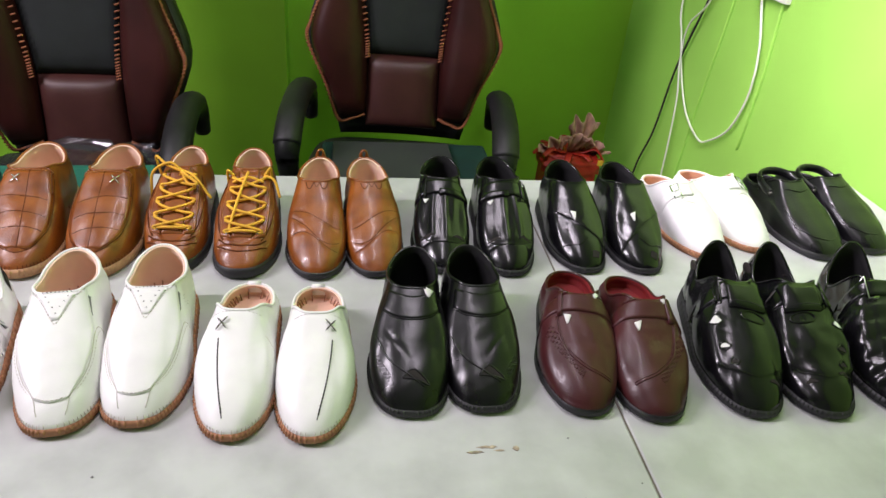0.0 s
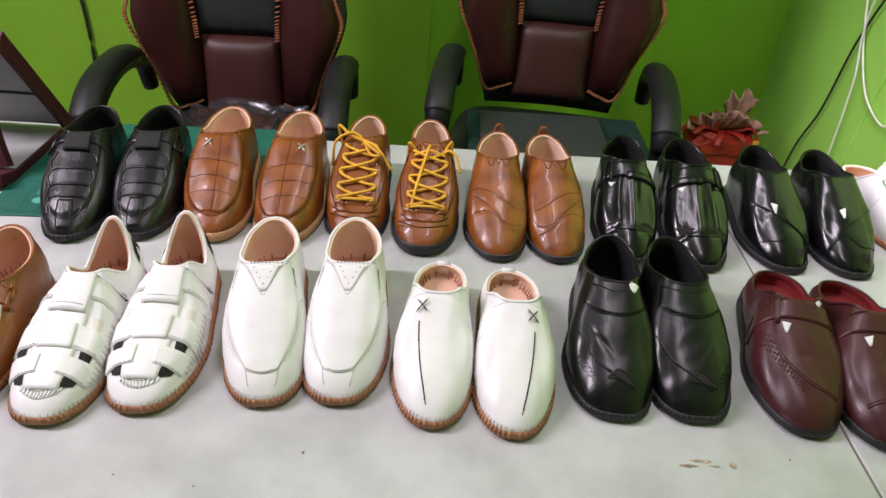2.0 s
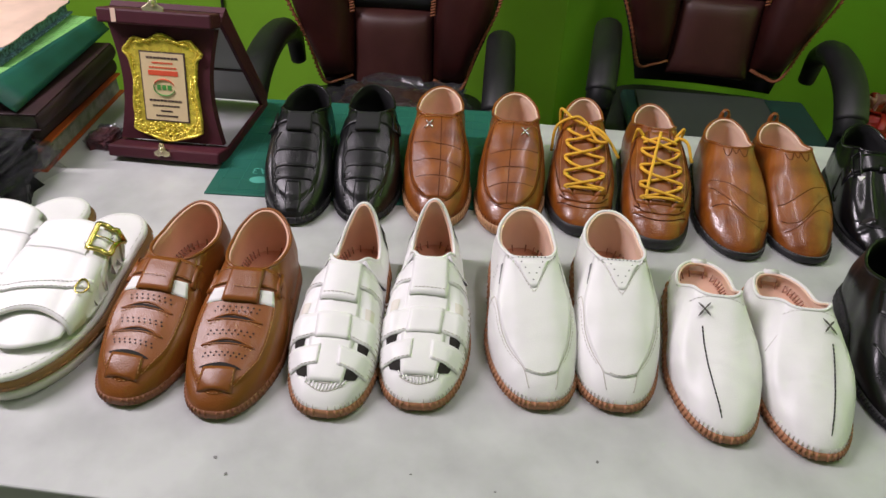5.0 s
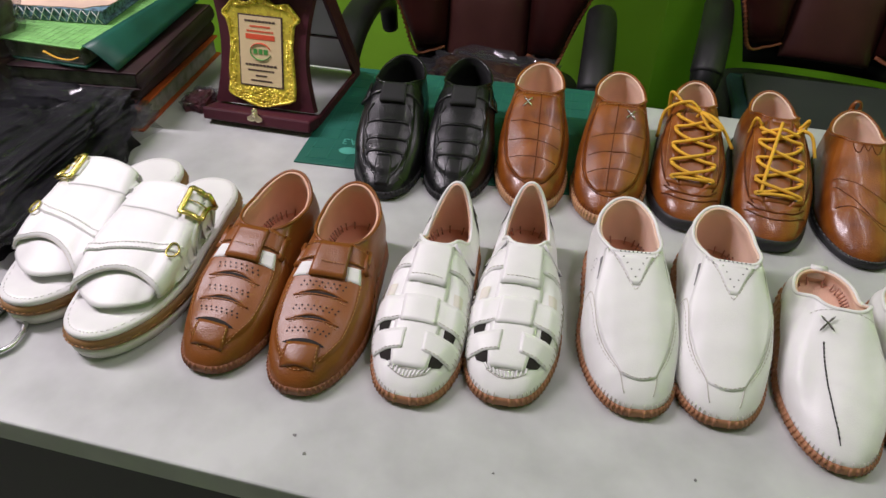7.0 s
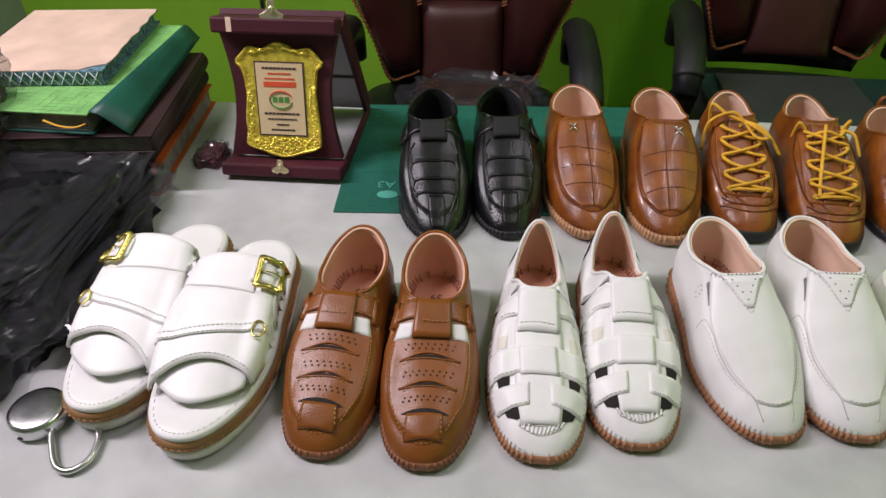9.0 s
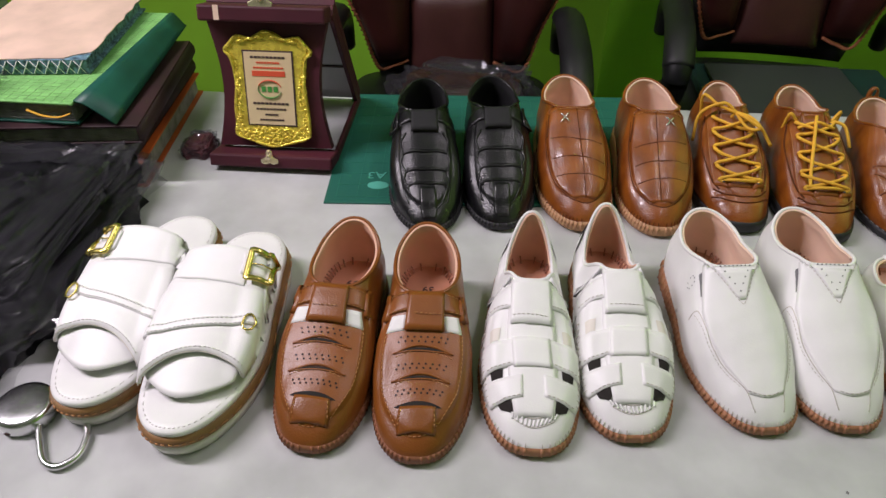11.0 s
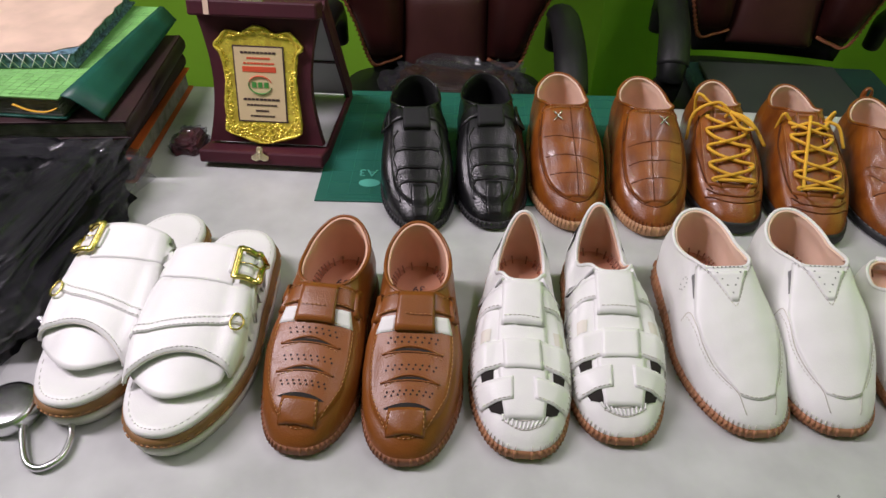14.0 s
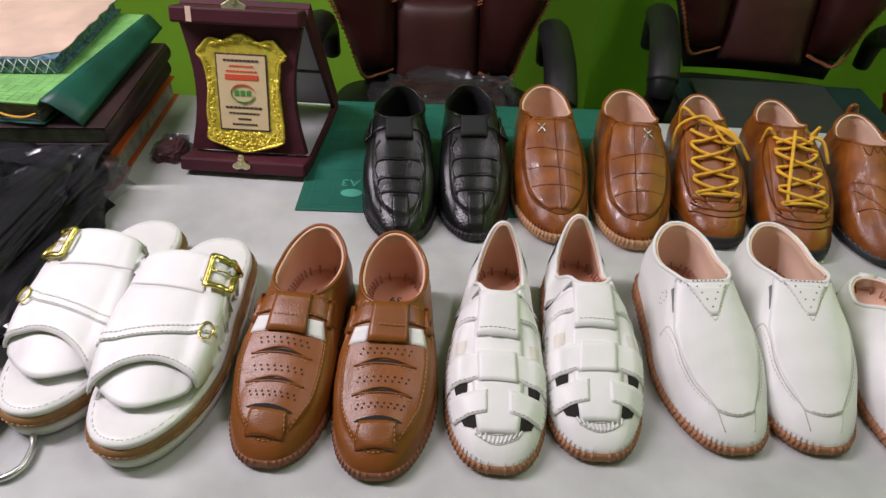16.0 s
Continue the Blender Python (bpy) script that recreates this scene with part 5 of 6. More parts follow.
# ---- black sandal with side openings
def black_cutout_sandal(m, length, at, group):
    ob, last = build("closed_sandal", "glossy black leather closed sandal with wide strap and side openings", m, length, at, group, PATENT, BLACK_LINING, BLACK_LINING, BLACK_RUBBER,
                     category="sandal", throat=0.60, z_throat=0.37, z_side=0.24, z_heel=0.40, collar_w=0.118, toe_pow=2.5, toe_len=0.36, welt=0.008, ribs=BLACK_RUBBER, rib_count=60,
                     rib_end=0.8, rib_size=0.0012, crease=1.8,
                     shape=lambda x, y: 0.006 * smoothstep(-0.010, 0.010, y - (0.165 + 0.10 * x * x)) * smoothstep(0.62, 0.5, y) + 0.005 * np.exp(-((x - 0.1) / 0.25) ** 2) * smoothstep(0.15, 0.3, y) * smoothstep(0.5, 0.4, y))
    lay(ob, "strap", last.drape(band_rows(0.505, 0.600), 0.0020), PATENT)
    tab = lay(ob, "strap_tab", last.drape(last.quad([(-0.36, 0.470), (0.72, 0.470), (0.74, 0.612), (-0.38, 0.612)], 14, 8, 0.006), 0.0036), PATENT, "wide black strap tab")
    lay(tab, "stitching", last.stitches([(-0.30, 0.490), (0.66, 0.488)], lift=0.0040), THREAD_BLACK)
    lay(ob, "keeper", tube(np.array([last.on(x, y, 0.0035)[0] for x, y in ((-0.66, 0.495), (-0.54, 0.495), (-0.54, 0.610), (-0.66, 0.610))]), 0.0016, 6, True), PATENT)
    loop = [(0.28 + 0.34 * math.cos(a), 0.437 + 0.022 * math.sin(a)) for a in np.linspace(0, 2 * math.pi, 17)]
    lay(ob, "strap_loop", last.cord(loop, 0.0014, 50), PATENT)
    for y, x, w, paper_in in ((0.420, -0.72, 0.17, True), (0.312, -0.62, 0.15, m > 0), (0.232, -0.52, 0.13, False)):
        lay(ob, "side_opening", last.drape(lens(x - w, x + w, y, 0.030 if y > 0.4 else 0.018, 0.006), 0.0008, False), PAPER if paper_in else OPENING_SHADE, "white paper showing in a side opening" if paper_in else "dark side opening with its shade laid on as colour")
        lay(ob, "opening_edge", join(last.cord([(x - w, y), (x, y + 0.026), (x + w, y)], 0.0012), last.cord([(x - w, y), (x, y - 0.014), (x + w, y)], 0.0010)), PATENT)
    lay(ob, "toe_slit", last.drape(lens(0.42, 0.80, 0.150, 0.022, 0.010), 0.0008, False), OPENING_SHADE, "dark toe slit with its shade laid on as colour")
    if m < 0:
        lay(ob, "toe_slit", last.drape(lens(-0.70, -0.28, 0.185, 0.016, 0.008), 0.0008, False), OPENING_SHADE, "dark toe slit with its shade laid on as colour")
    lay(ob, "toe_seam", last.cord([(-0.92, 0.25), (-0.6, 0.20), (0, 0.165), (0.6, 0.20), (0.92, 0.25)], 0.0009), PATENT)
    for sg in (-1, 1):
        c = last.grid[int(NK * 0.62), (int(NA * 0.74) if sg > 0 else last.cols - int(NA * 0.74)) % last.cols]
        lay(ob, "quarter_opening", ball(c, 0.0025, 0.012, 0.008, 8), OPENING_SHADE, "dark opening beside the heel with its shade laid on as colour")


# ---- white loafer
def white_loafer(m, length, at, group):
    ob, last = build("loafer", "plain white leather loafer with punched triangle and gum sole", m, length, at, group, WHITE, PEACH_PALE, INSOLE, GUM,
                     throat=0.555, z_throat=0.38, z_side=0.325, z_heel=0.37, welt=0.006, ribs=GUM, rib_count=72, rib_end=0.97, rib_thread=THREAD_FAWN, collar_w=0.132,
                     toe_pow=2.6, toe_len=0.34, ball=0.190, square=0.36)
    ys = np.linspace(0.125, 0.582, 32)
    ws = np.interp(ys, [0.125, 0.16, 0.24, 0.34, 0.42, 0.47, 0.582], [0.46, 0.52, 0.68, 0.80, 0.84, 0.80, 0.72])
    plug = [[(w * i, y - 0.022 * (1 - i * i) * smoothstep(0.30, 0.13, y)) for i in np.linspace(-1, 1, 24)] for y, w in zip(ys, ws)]
    lay(ob, "vamp_panel", last.drape(plug, 0.0010), WHITE)
    rows = [[((0.54 * j + 0.06) * i, 0.440 + 0.134 * j) for i in np.linspace(-1, 1, 9)] for j in np.linspace(0, 1, 9)]
    lay(ob, "triangle_overlay", last.drape(rows, 0.0017), WHITE, "raised triangular overlay with punched holes")
    spots = [(x, 0.554) for x in np.linspace(-0.36, 0.36, 8)] + [(sg * 0.31 * (1 - j), 0.542 - 0.076 * j) for j in np.linspace(0.1, 1, 4) for sg in (-1, 1)]
    lay(ob, "punched_pattern", join(*[ball(last.on(x, y, 0.0018)[0], 0.0008, 0.0008, 0.0004, 4) for x, y in spots]), OPENING_SHADE)
    ring = [(-0.93 + 0.05 * math.cos(a), 0.565 + 0.018 * math.sin(a)) for a in np.linspace(0, 2 * math.pi, 8, endpoint=False)]
    lay(ob, "side_perforation", last.dots(ring, 0.0007), THREAD_GREY)
    for sg in (-1, 1):
        side = [(sg * 1.0, 0.455), (sg * 0.90, 0.440), (sg * 0.84, 0.39), (sg * 0.80, 0.31), (sg * 0.68, 0.22), (sg * 0.52, 0.150), (sg * 0.49, 0.115), (sg * 0.54, 0.05)]
        lay(ob, "side_seam", last.cord(side, 0.0005, 50, 0.0000), THREAD_FAWN)
        lay(ob, "side_stitching", last.stitches([(x + sg * 0.05, y) for x, y in side[1:-2]], size=0.00035, lift=0.0001), THREAD_FAWN)
        lay(ob, "gore_slit", last.drape(last.quad([(sg * 0.80 - 0.02, 0.475), (sg * 0.80 + 0.02, 0.475), (sg * 0.77 + 0.03, 0.560), (sg * 0.77 - 0.03, 0.560)], 4, 6), 0.0006, False), THREAD_GREY, "narrow elastic gore")
    lay(ob, "toe_stitching", last.stitches([(-0.46, 0.136), (-0.2, 0.116), (0, 0.112), (0.2, 0.116), (0.46, 0.136)], lift=0.0013), THREAD_FAWN)
    lay(ob, "triangle_stitching", last.stitches([(-0.64, 0.572), (-0.32, 0.50), (-0.05, 0.433), (0.05, 0.433), (0.32, 0.50), (0.64, 0.572)], lift=0.0012), THREAD_FAWN)
    heel_pleats(ob, last, PLEAT_SHADE)
    size_mark(ob, last, "39", 0.80, 0.010)


MULE = dict(throat=0.545, z_throat=0.335, z_side=0.205, z_heel=0.185, back=0.985, collar_w=0.132)


# ---- white mule with a stitched line
def white_mule(m, length, at, group):
    ob, last = build("mule", "white leather backless mule with dark cross and stitched line", m, length, at, group, WHITE, PEACH_PALE, PEACH, GUM, category="shoe",
                     ribs=GUM, rib_count=66, rib_end=0.95, rib_thread=THREAD_FAWN, welt=0.006, toe_pow=2.35, toe_len=0.36, **MULE)
    ornament(ob, last, -0.38, 0.485, 0.0075, GUNMETAL, "cross_ornament", "dark metal cross ornament")
    line = [(-0.42, 0.43), (-0.38, 0.33), (-0.33, 0.20), (-0.27, 0.065)]
    lay(ob, "stitched_line", join(last.stitches(line, 0.0042, 0.0008, 0.0004), last.cord([(x - 0.0, y) for x, y in line], 0.0005, lift=0.0001)), THREAD_BLACK, "dark stitched line")
    lay(ob, "throat_stitching", last.stitches([(-0.72, 0.535), (0, 0.540), (0.72, 0.535)]), THREAD_WHITE)
    side = [(0.78, 0.46), (0.97, 0.43)]
    lay(ob, "side_seam", last.cord(side, 0.0006, 10, 0.0001), THREAD_WHITE)
    p = last.grid[-1][NA]
    lay(ob, "heel_tab", box(p[0] - 0.008, p[1] - 0.003, p[2] - 0.012, p[0] + 0.008, p[1] + 0.0025, p[2] + 0.002), WHITE, "small white heel tab")
    heel_pleats(ob, last, PLEAT_SHADE)
    z = float(last.sole_top(0.66)) * last.L + 0.0046
    x, yy = last.plan(-0.1, 0.66)
    size_mark(ob, last, "39", 0.62, 0.010)
    lay(ob, "printed_mark", join(*[box(x - 0.004, yy + 0.012 + k * 0.0075 - 0.002, z, x + 0.005, yy + 0.012 + k * 0.0075 + 0.002, z + 0.0003) for k in range(3)]), PRINT_DARK, "dark printed maker's mark")


# ---- black slip-on with a peep in the toe
def black_slip_on(m, length, at, group):
    ob, last = build("slip_on_shoe", "black leather slip-on shoe with toe slit and stitched sole", m, length, at, group, BLACK, BLACK_LINING, BLACK_LINING, BLACK_RUBBER,
                     throat=0.56, z_throat=0.385, z_side=0.335, z_heel=0.39, toe_pow=2.9, toe_len=0.36, ball=0.204, heel=0.155, welt=0.008, ribs=BLACK_RUBBER, rib_count=80, rib_end=0.9, rib_size=0.0012,
                     shape=lambda x, y: groove(y - (0.20 - 0.22 * (x - 0.2)), 0.012, 0.006) * smoothstep(0.45, 0.3, y) * smoothstep(0.4, 0.1, np.abs(x + 0.35)))
    lay(ob, "gore", last.drape(last.quad([(-0.80, 0.480), (0.80, 0.480), (0.78, 0.575), (-0.78, 0.575)], 18, 9, 0.060), 0.0014), BLACK)
    r = 0.10 * m
    lay(ob, "seam", join(last.cord([(-0.80, 0.478), (-0.45, 0.435), (0, 0.418), (0.45, 0.435), (0.80, 0.478)], 0.001), last.cord([(m * a, q) for a, q in ((-0.86, 0.37), (-0.55, 0.25), (-0.05, 0.165), (0.42, 0.115))], 0.0013)), BLACK)
    slit = [[(r - 0.36 * m, 0.152), (r, 0.146), (r + 0.40 * m, 0.128)], [(r - 0.22 * m, 0.172), (r + 0.06 * m, 0.164), (r + 0.40 * m, 0.133)], [(r - 0.08 * m, 0.196), (r + 0.14 * m, 0.178), (r + 0.42 * m, 0.138)]]
    lay(ob, "toe_slit", last.drape(slit, 0.0009, False), OPENING_SHADE, "dark triangular toe slit with its shade laid on as colour")
    lay(ob, "toe_slit_edge", last.cord([slit[0][0], slit[0][1], slit[0][2], slit[2][2], slit[2][1], slit[2][0], slit[0][0]], 0.0013), BLACK)
    if m > 0:
        paper(ob, last, 0.50, 0.545, 0.30, 0.045, 0.0030)
    weave = []
    for k in range(9):
        for j in range(4):
            x, y = -0.92 + 0.030 * k + 0.028 * j, 0.255 - 0.013 * k + 0.009 * j
            weave.append(last.cord([(x, y), (x + 0.022, y + 0.003 * (1 if (k + j) % 2 else -1))], 0.0008, 4, 0.0001, 5))
    lay(ob, "woven_patch", join(*weave), BLACK)


# ---- maroon mule
def maroon_mule(m, length, at, group):
    ob, last = build("mule", "maroon leather backless mule with woven side patch", m, length, at, group, MAROON, RED, RED, BLACK_RUBBER, toe_pow=2.5, toe_len=0.38, ball=0.195, crease=1.5,
                     welt=0.003, welt_line=THREAD_BLACK, **MULE)
    lay(ob, "strap", last.drape(band_rows(0.465, 0.545, rows=8), 0.0020), MAROON)
    lay(ob, "keeper", last.drape(last.quad([(-0.62, 0.45), (-0.50, 0.45), (-0.50, 0.56), (-0.62, 0.56)], 5, 6), 0.0042), MAROON)
    lay(ob, "seam", join(last.cord([(-0.66, 0.45), (-0.45, 0.30), (0.05, 0.205), (0.75, 0.165)], 0.0011), last.cord([(-0.62, 0.455), (-0.41, 0.31), (0.08, 0.217), (0.75, 0.178)], 0.0006)), MAROON)
    weave = []
    for k in range(17):
        for j in range(5):
            x, y = -0.90 + 0.045 * k + 0.028 * j, 0.385 - 0.0145 * k + 0.0085 * j
            weave.append(last.cord([(x, y), (x + 0.030, y + 0.004 * (1 if (k + j) % 2 else -1))], 0.0009, 4, 0.0001, 5))
    lay(ob, "woven_patch", join(*weave), MAROON, "woven leather patch")
    lay(ob, "throat_edge", last.cord([(-0.70, 0.548), (0, 0.552), (0.70, 0.548)], 0.0011, lift=0.0018), MAROON)
    paper(ob, last, -0.36 * m, 0.432, 0.20, 0.040, 0.0016)
    paper(ob, last, 0.46 * m, 0.548, 0.22, 0.028, 0.0030)


# ---- black sandals with rungs
def black_rung_sandal(m, length, at, group):
    ob, last = build("closed_sandal", "black pebbled leather closed sandal with corded rungs", m, length, at, group, PEBBLED_BLACK, BLACK_LINING, BLACK_LINING, BLACK_RUBBER,
                     category="sandal", throat=0.595, z_throat=0.385, z_side=0.335, z_heel=0.39, toe_pow=2.3, toe_len=0.36, welt=0.004, shape=u_field(0.70, 0.10, 0.010), ribs=BLACK_RUBBER, rib_count=40, rib_end=0.5)
    lay(ob, "strap", last.drape(band_rows(0.525, 0.605), 0.0022), PEBBLED_BLACK)
    lay(ob, "strap_tab", last.drape(last.quad([(-0.36, 0.475), (0.42, 0.475), (0.42, 0.64), (-0.40, 0.64)], 12, 10), 0.0050), BLACK_LINING, "matt black strap tab")
    lay(ob, "keeper", tube(np.array([last.on(x, y, 0.004)[0] for x, y in ((-0.95, 0.515), (-0.78, 0.515), (-0.78, 0.615), (-0.95, 0.615))]), 0.0020, 6, True), PEBBLED_BLACK)
    for y in (0.385, 0.300, 0.225):
        lay(ob, "rung", join(last.cord([(-0.66, y - 0.006), (-0.5, y + 0.002), (0, y - 0.004), (0.5, y + 0.002), (0.66, y - 0.006)], 0.0018, lift=0.0004), last.cord([(-0.55, y + 0.010), (0, y + 0.006), (0.55, y + 0.010)], 0.0010, lift=0.0001)), PEBBLED_BLACK)
    for sg in (-1, 1):
        lay(ob, "side_cord", last.cord([(sg * 0.60, 0.21), (sg * 0.66, 0.27), (sg * 0.60, 0.30), (sg * 0.68, 0.35), (sg * 0.62, 0.385), (sg * 0.68, 0.44), (sg * 0.55, 0.475)], 0.0015, lift=0.0004), PEBBLED_BLACK)
    lay(ob, "toe_strap", last.drape(last.quad([(-0.44, 0.030), (0.44, 0.030), (0.24, 0.205), (-0.24, 0.205)], 8, 12), 0.0011), PEBBLED_BLACK)
    lay(ob, "toe_seam", last.cord(u_seam(0.72, 0.24, 0.075)[1:-1], 0.0011), PEBBLED_BLACK)


# ---- tan loafers
def tan_loafer(m, length, at, group):
    ob, last = build("loafer", "burnished tan leather loafer with panel seams and metal star", m, length, at, group, TAN, PEACH_PALE, PEACH, TAN_SOLE,
                     throat=0.57, z_throat=0.40, z_side=0.345, z_heel=0.395, square=0.40, welt=0.008, toe_pow=2.3, toe_len=0.36, sole_t=(0.056, 0.105), ribs=TAN_SOLE, rib_count=36, rib_end=0.35, rib_size=0.0016, rib_thread=BURNISH,
                     shape=lambda x, y: u_field(0.80, 0.10, 0.007)(x, y) + sum(groove(y - c + 0.02 * x, 0.008, 0.002) for c in (0.245, 0.33, 0.415)) * smoothstep(0.75, 0.6, np.abs(x)) + groove(x - 0.08, 0.04, 0.002) * smoothstep(0.10, 0.14, y))
    lay(ob, "seam", join(*[last.cord([(-0.72, c + 0.012), (0.0, c), (0.70, c - 0.012)], 0.0012, lift=0.0001) for c in (0.245, 0.33, 0.415)], last.cord([(0.10, 0.56), (0.09, 0.33), (0.05, 0.12)], 0.0011, lift=0.0001), last.cord(u_seam(0.84, 0.54, 0.092), 0.0009, 60, -0.0004)), BURNISH, "dark burnished seams")
    ys = np.linspace(0.115, 0.590, 30)
    ws = np.interp(ys, [0.115, 0.14, 0.19, 0.26, 0.45, 0.590], [0.36, 0.56, 0.72, 0.80, 0.82, 0.74])
    lay(ob, "vamp_panel", last.drape([[(w * i, y) for i in np.linspace(-1, 1, 22)] for y, w in zip(ys, ws)], 0.0008), TAN)
    lay(ob, "tongue_edge", last.cord([(-0.74, 0.545), (-0.72, 0.575), (0, 0.582), (0.72, 0.575), (0.74, 0.545)], 0.0013, 30, 0.0008), TAN)
    for sg in (-1, 1):
        lay(ob, "gore_seam", last.cord([(sg * 0.74, 0.57), (sg * 0.78, 0.50), (sg * 0.80, 0.44)], 0.0010), BURNISH)
    ornament(ob, last, -0.30, 0.505, 0.0080, CHROME)
    lay(ob, "stitching", last.stitches([(-0.70, 0.552), (0, 0.560), (0.70, 0.552)], lift=0.0019), THREAD_TAN)


# ---- tan lace-ups with yellow laces
def tan_lace_up(m, length, at, group):
    ob, last = build("lace_up_shoe", "tan leather lace-up shoe with thick yellow laces", m, length, at, group, TAN, PEACH_PALE, PEACH, BLACK_RUBBER,
                     throat=0.64, z_throat=0.40, z_side=0.345, z_heel=0.40, collar_w=0.118, toe_pow=2.6, toe_len=0.34, welt=0.008, sole_t=(0.066, 0.10), sole_label="thick black rubber sole",
                     shape=lambda x, y: u_field(0.5, 0.15, -0.010)(x, y) + groove(y - 0.155 - 0.05 * x * x, 0.010, 0.005) * (np.abs(x) < 0.8) + groove(y - 0.115 - 0.05 * x * x, 0.012, 0.003))
    lay(ob, "tongue", last.drape(last.quad([(-0.34, 0.215), (0.34, 0.215), (0.36, 0.665), (-0.36, 0.665)], 12, 20), 0.0012), BROWN, "darker brown tongue")
    for sg in (-1, 1):
        q = [(sg * 0.40, 0.205), (sg * 0.74, 0.235), (sg * 0.76, 0.60), (sg * 0.40, 0.625)]
        q = q if sg > 0 else [q[1], q[0], q[3], q[2]]
        e = lay(ob, "eyestay", last.drape(last.quad(q, 8, 16), 0.0020), TAN)
        for y in (0.24, 0.325, 0.41, 0.495, 0.585):
            lay(e, "eyelet", ball(last.on(sg * 0.52, y, 0.0022)[0], 0.0022, 0.0022, 0.001, 6), GUNMETAL)
    lay(ob, "seam", join(last.cord([(-0.8, 0.22), (-0.5, 0.165), (0, 0.148), (0.5, 0.165), (0.8, 0.22)], 0.0011), last.cord([(-0.9, 0.185), (-0.5, 0.125), (0, 0.108), (0.5, 0.125), (0.9, 0.185)], 0.0009), *[last.cord([(sg * 0.78, 0.62), (sg * 0.9, 0.50), (sg * 0.80, 0.30), (sg * 0.66, 0.205)], 0.0010) for sg in (-1, 1)]), BURNISH)
    ys = (0.24, 0.325, 0.41, 0.495, 0.585)
    laces = []

    def lace(points, n=24):
        base = np.array([last.on(x, y, l)[0] for x, y, l in points])
        return tube(smooth_path(base, n), 0.0021, 7)

    laces.append(lace([(-0.52, 0.25, 0.002), (-0.2, 0.243, 0.006), (0.2, 0.243, 0.006), (0.52, 0.25, 0.002)]))
    for a, b in zip(ys[:-1], ys[1:]):
        laces.append(lace([(-0.50, a, 0.001), (-0.58, a + 0.014, 0.0045), (-0.25, a + 0.022, 0.0070), (0.30, b - 0.034, 0.0080), (0.56, b - 0.004, 0.0045), (0.52, b + 0.006, 0.001)]))
        laces.append(lace([(0.50, a, 0.001), (0.58, a + 0.014, 0.0045), (0.25, a + 0.022, 0.0045), (-0.30, b - 0.034, 0.0055), (-0.56, b - 0.004, 0.0045), (-0.52, b + 0.006, 0.001)]))
    if m > 0:
        laces.append(lace([(0.1, 0.59, 0.009), (0.45, 0.56, 0.016), (0.7, 0.50, 0.014), (0.95, 0.46, 0.010)]))
        laces.append(lace([(0.1, 0.59, 0.009), (0.5, 0.55, 0.020), (0.62, 0.49, 0.017), (0.35, 0.50, 0.012), (0.1, 0.585, 0.010)], 36))
        laces.append(lace([(0.1, 0.59, 0.009), (-0.3, 0.62, 0.016), (-0.75, 0.60, 0.014), (-1.0, 0.55, 0.004)]))
        laces.append(lace([(0.1, 0.59, 0.010), (-0.3, 0.65, 0.020), (-0.6, 0.68, 0.018), (-0.4, 0.62, 0.012), (0.1, 0.585, 0.010)], 36))
    else:
        laces.append(lace([(0.50, 0.25, 0.004), (0.34, 0.34, 0.008), (0.20, 0.46, 0.011), (0.02, 0.60, 0.010)]))
        laces.append(lace([(-0.54, 0.60, 0.003), (-0.62, 0.63, 0.012), (-0.2, 0.655, 0.016), (0.4, 0.66, 0.014), (0.66, 0.62, 0.010), (0.54, 0.60, 0.003)], 40))
        laces.append(lace([(-0.54, 0.60, 0.003), (-0.75, 0.57, 0.010), (-0.95, 0.50, 0.006)]))
        laces.append(lace([(-0.54, 0.55, 0.004), (0.0, 0.565, 0.010), (0.54, 0.55, 0.004)]))
    lay(ob, "laces", join(*laces), YELLOW, "thick yellow laces")
    for sg in (-1, 1):
        lay(ob, "stitching", last.stitches([(sg * 0.71, 0.25), (sg * 0.72, 0.58)], lift=0.0022), THREAD_TAN)


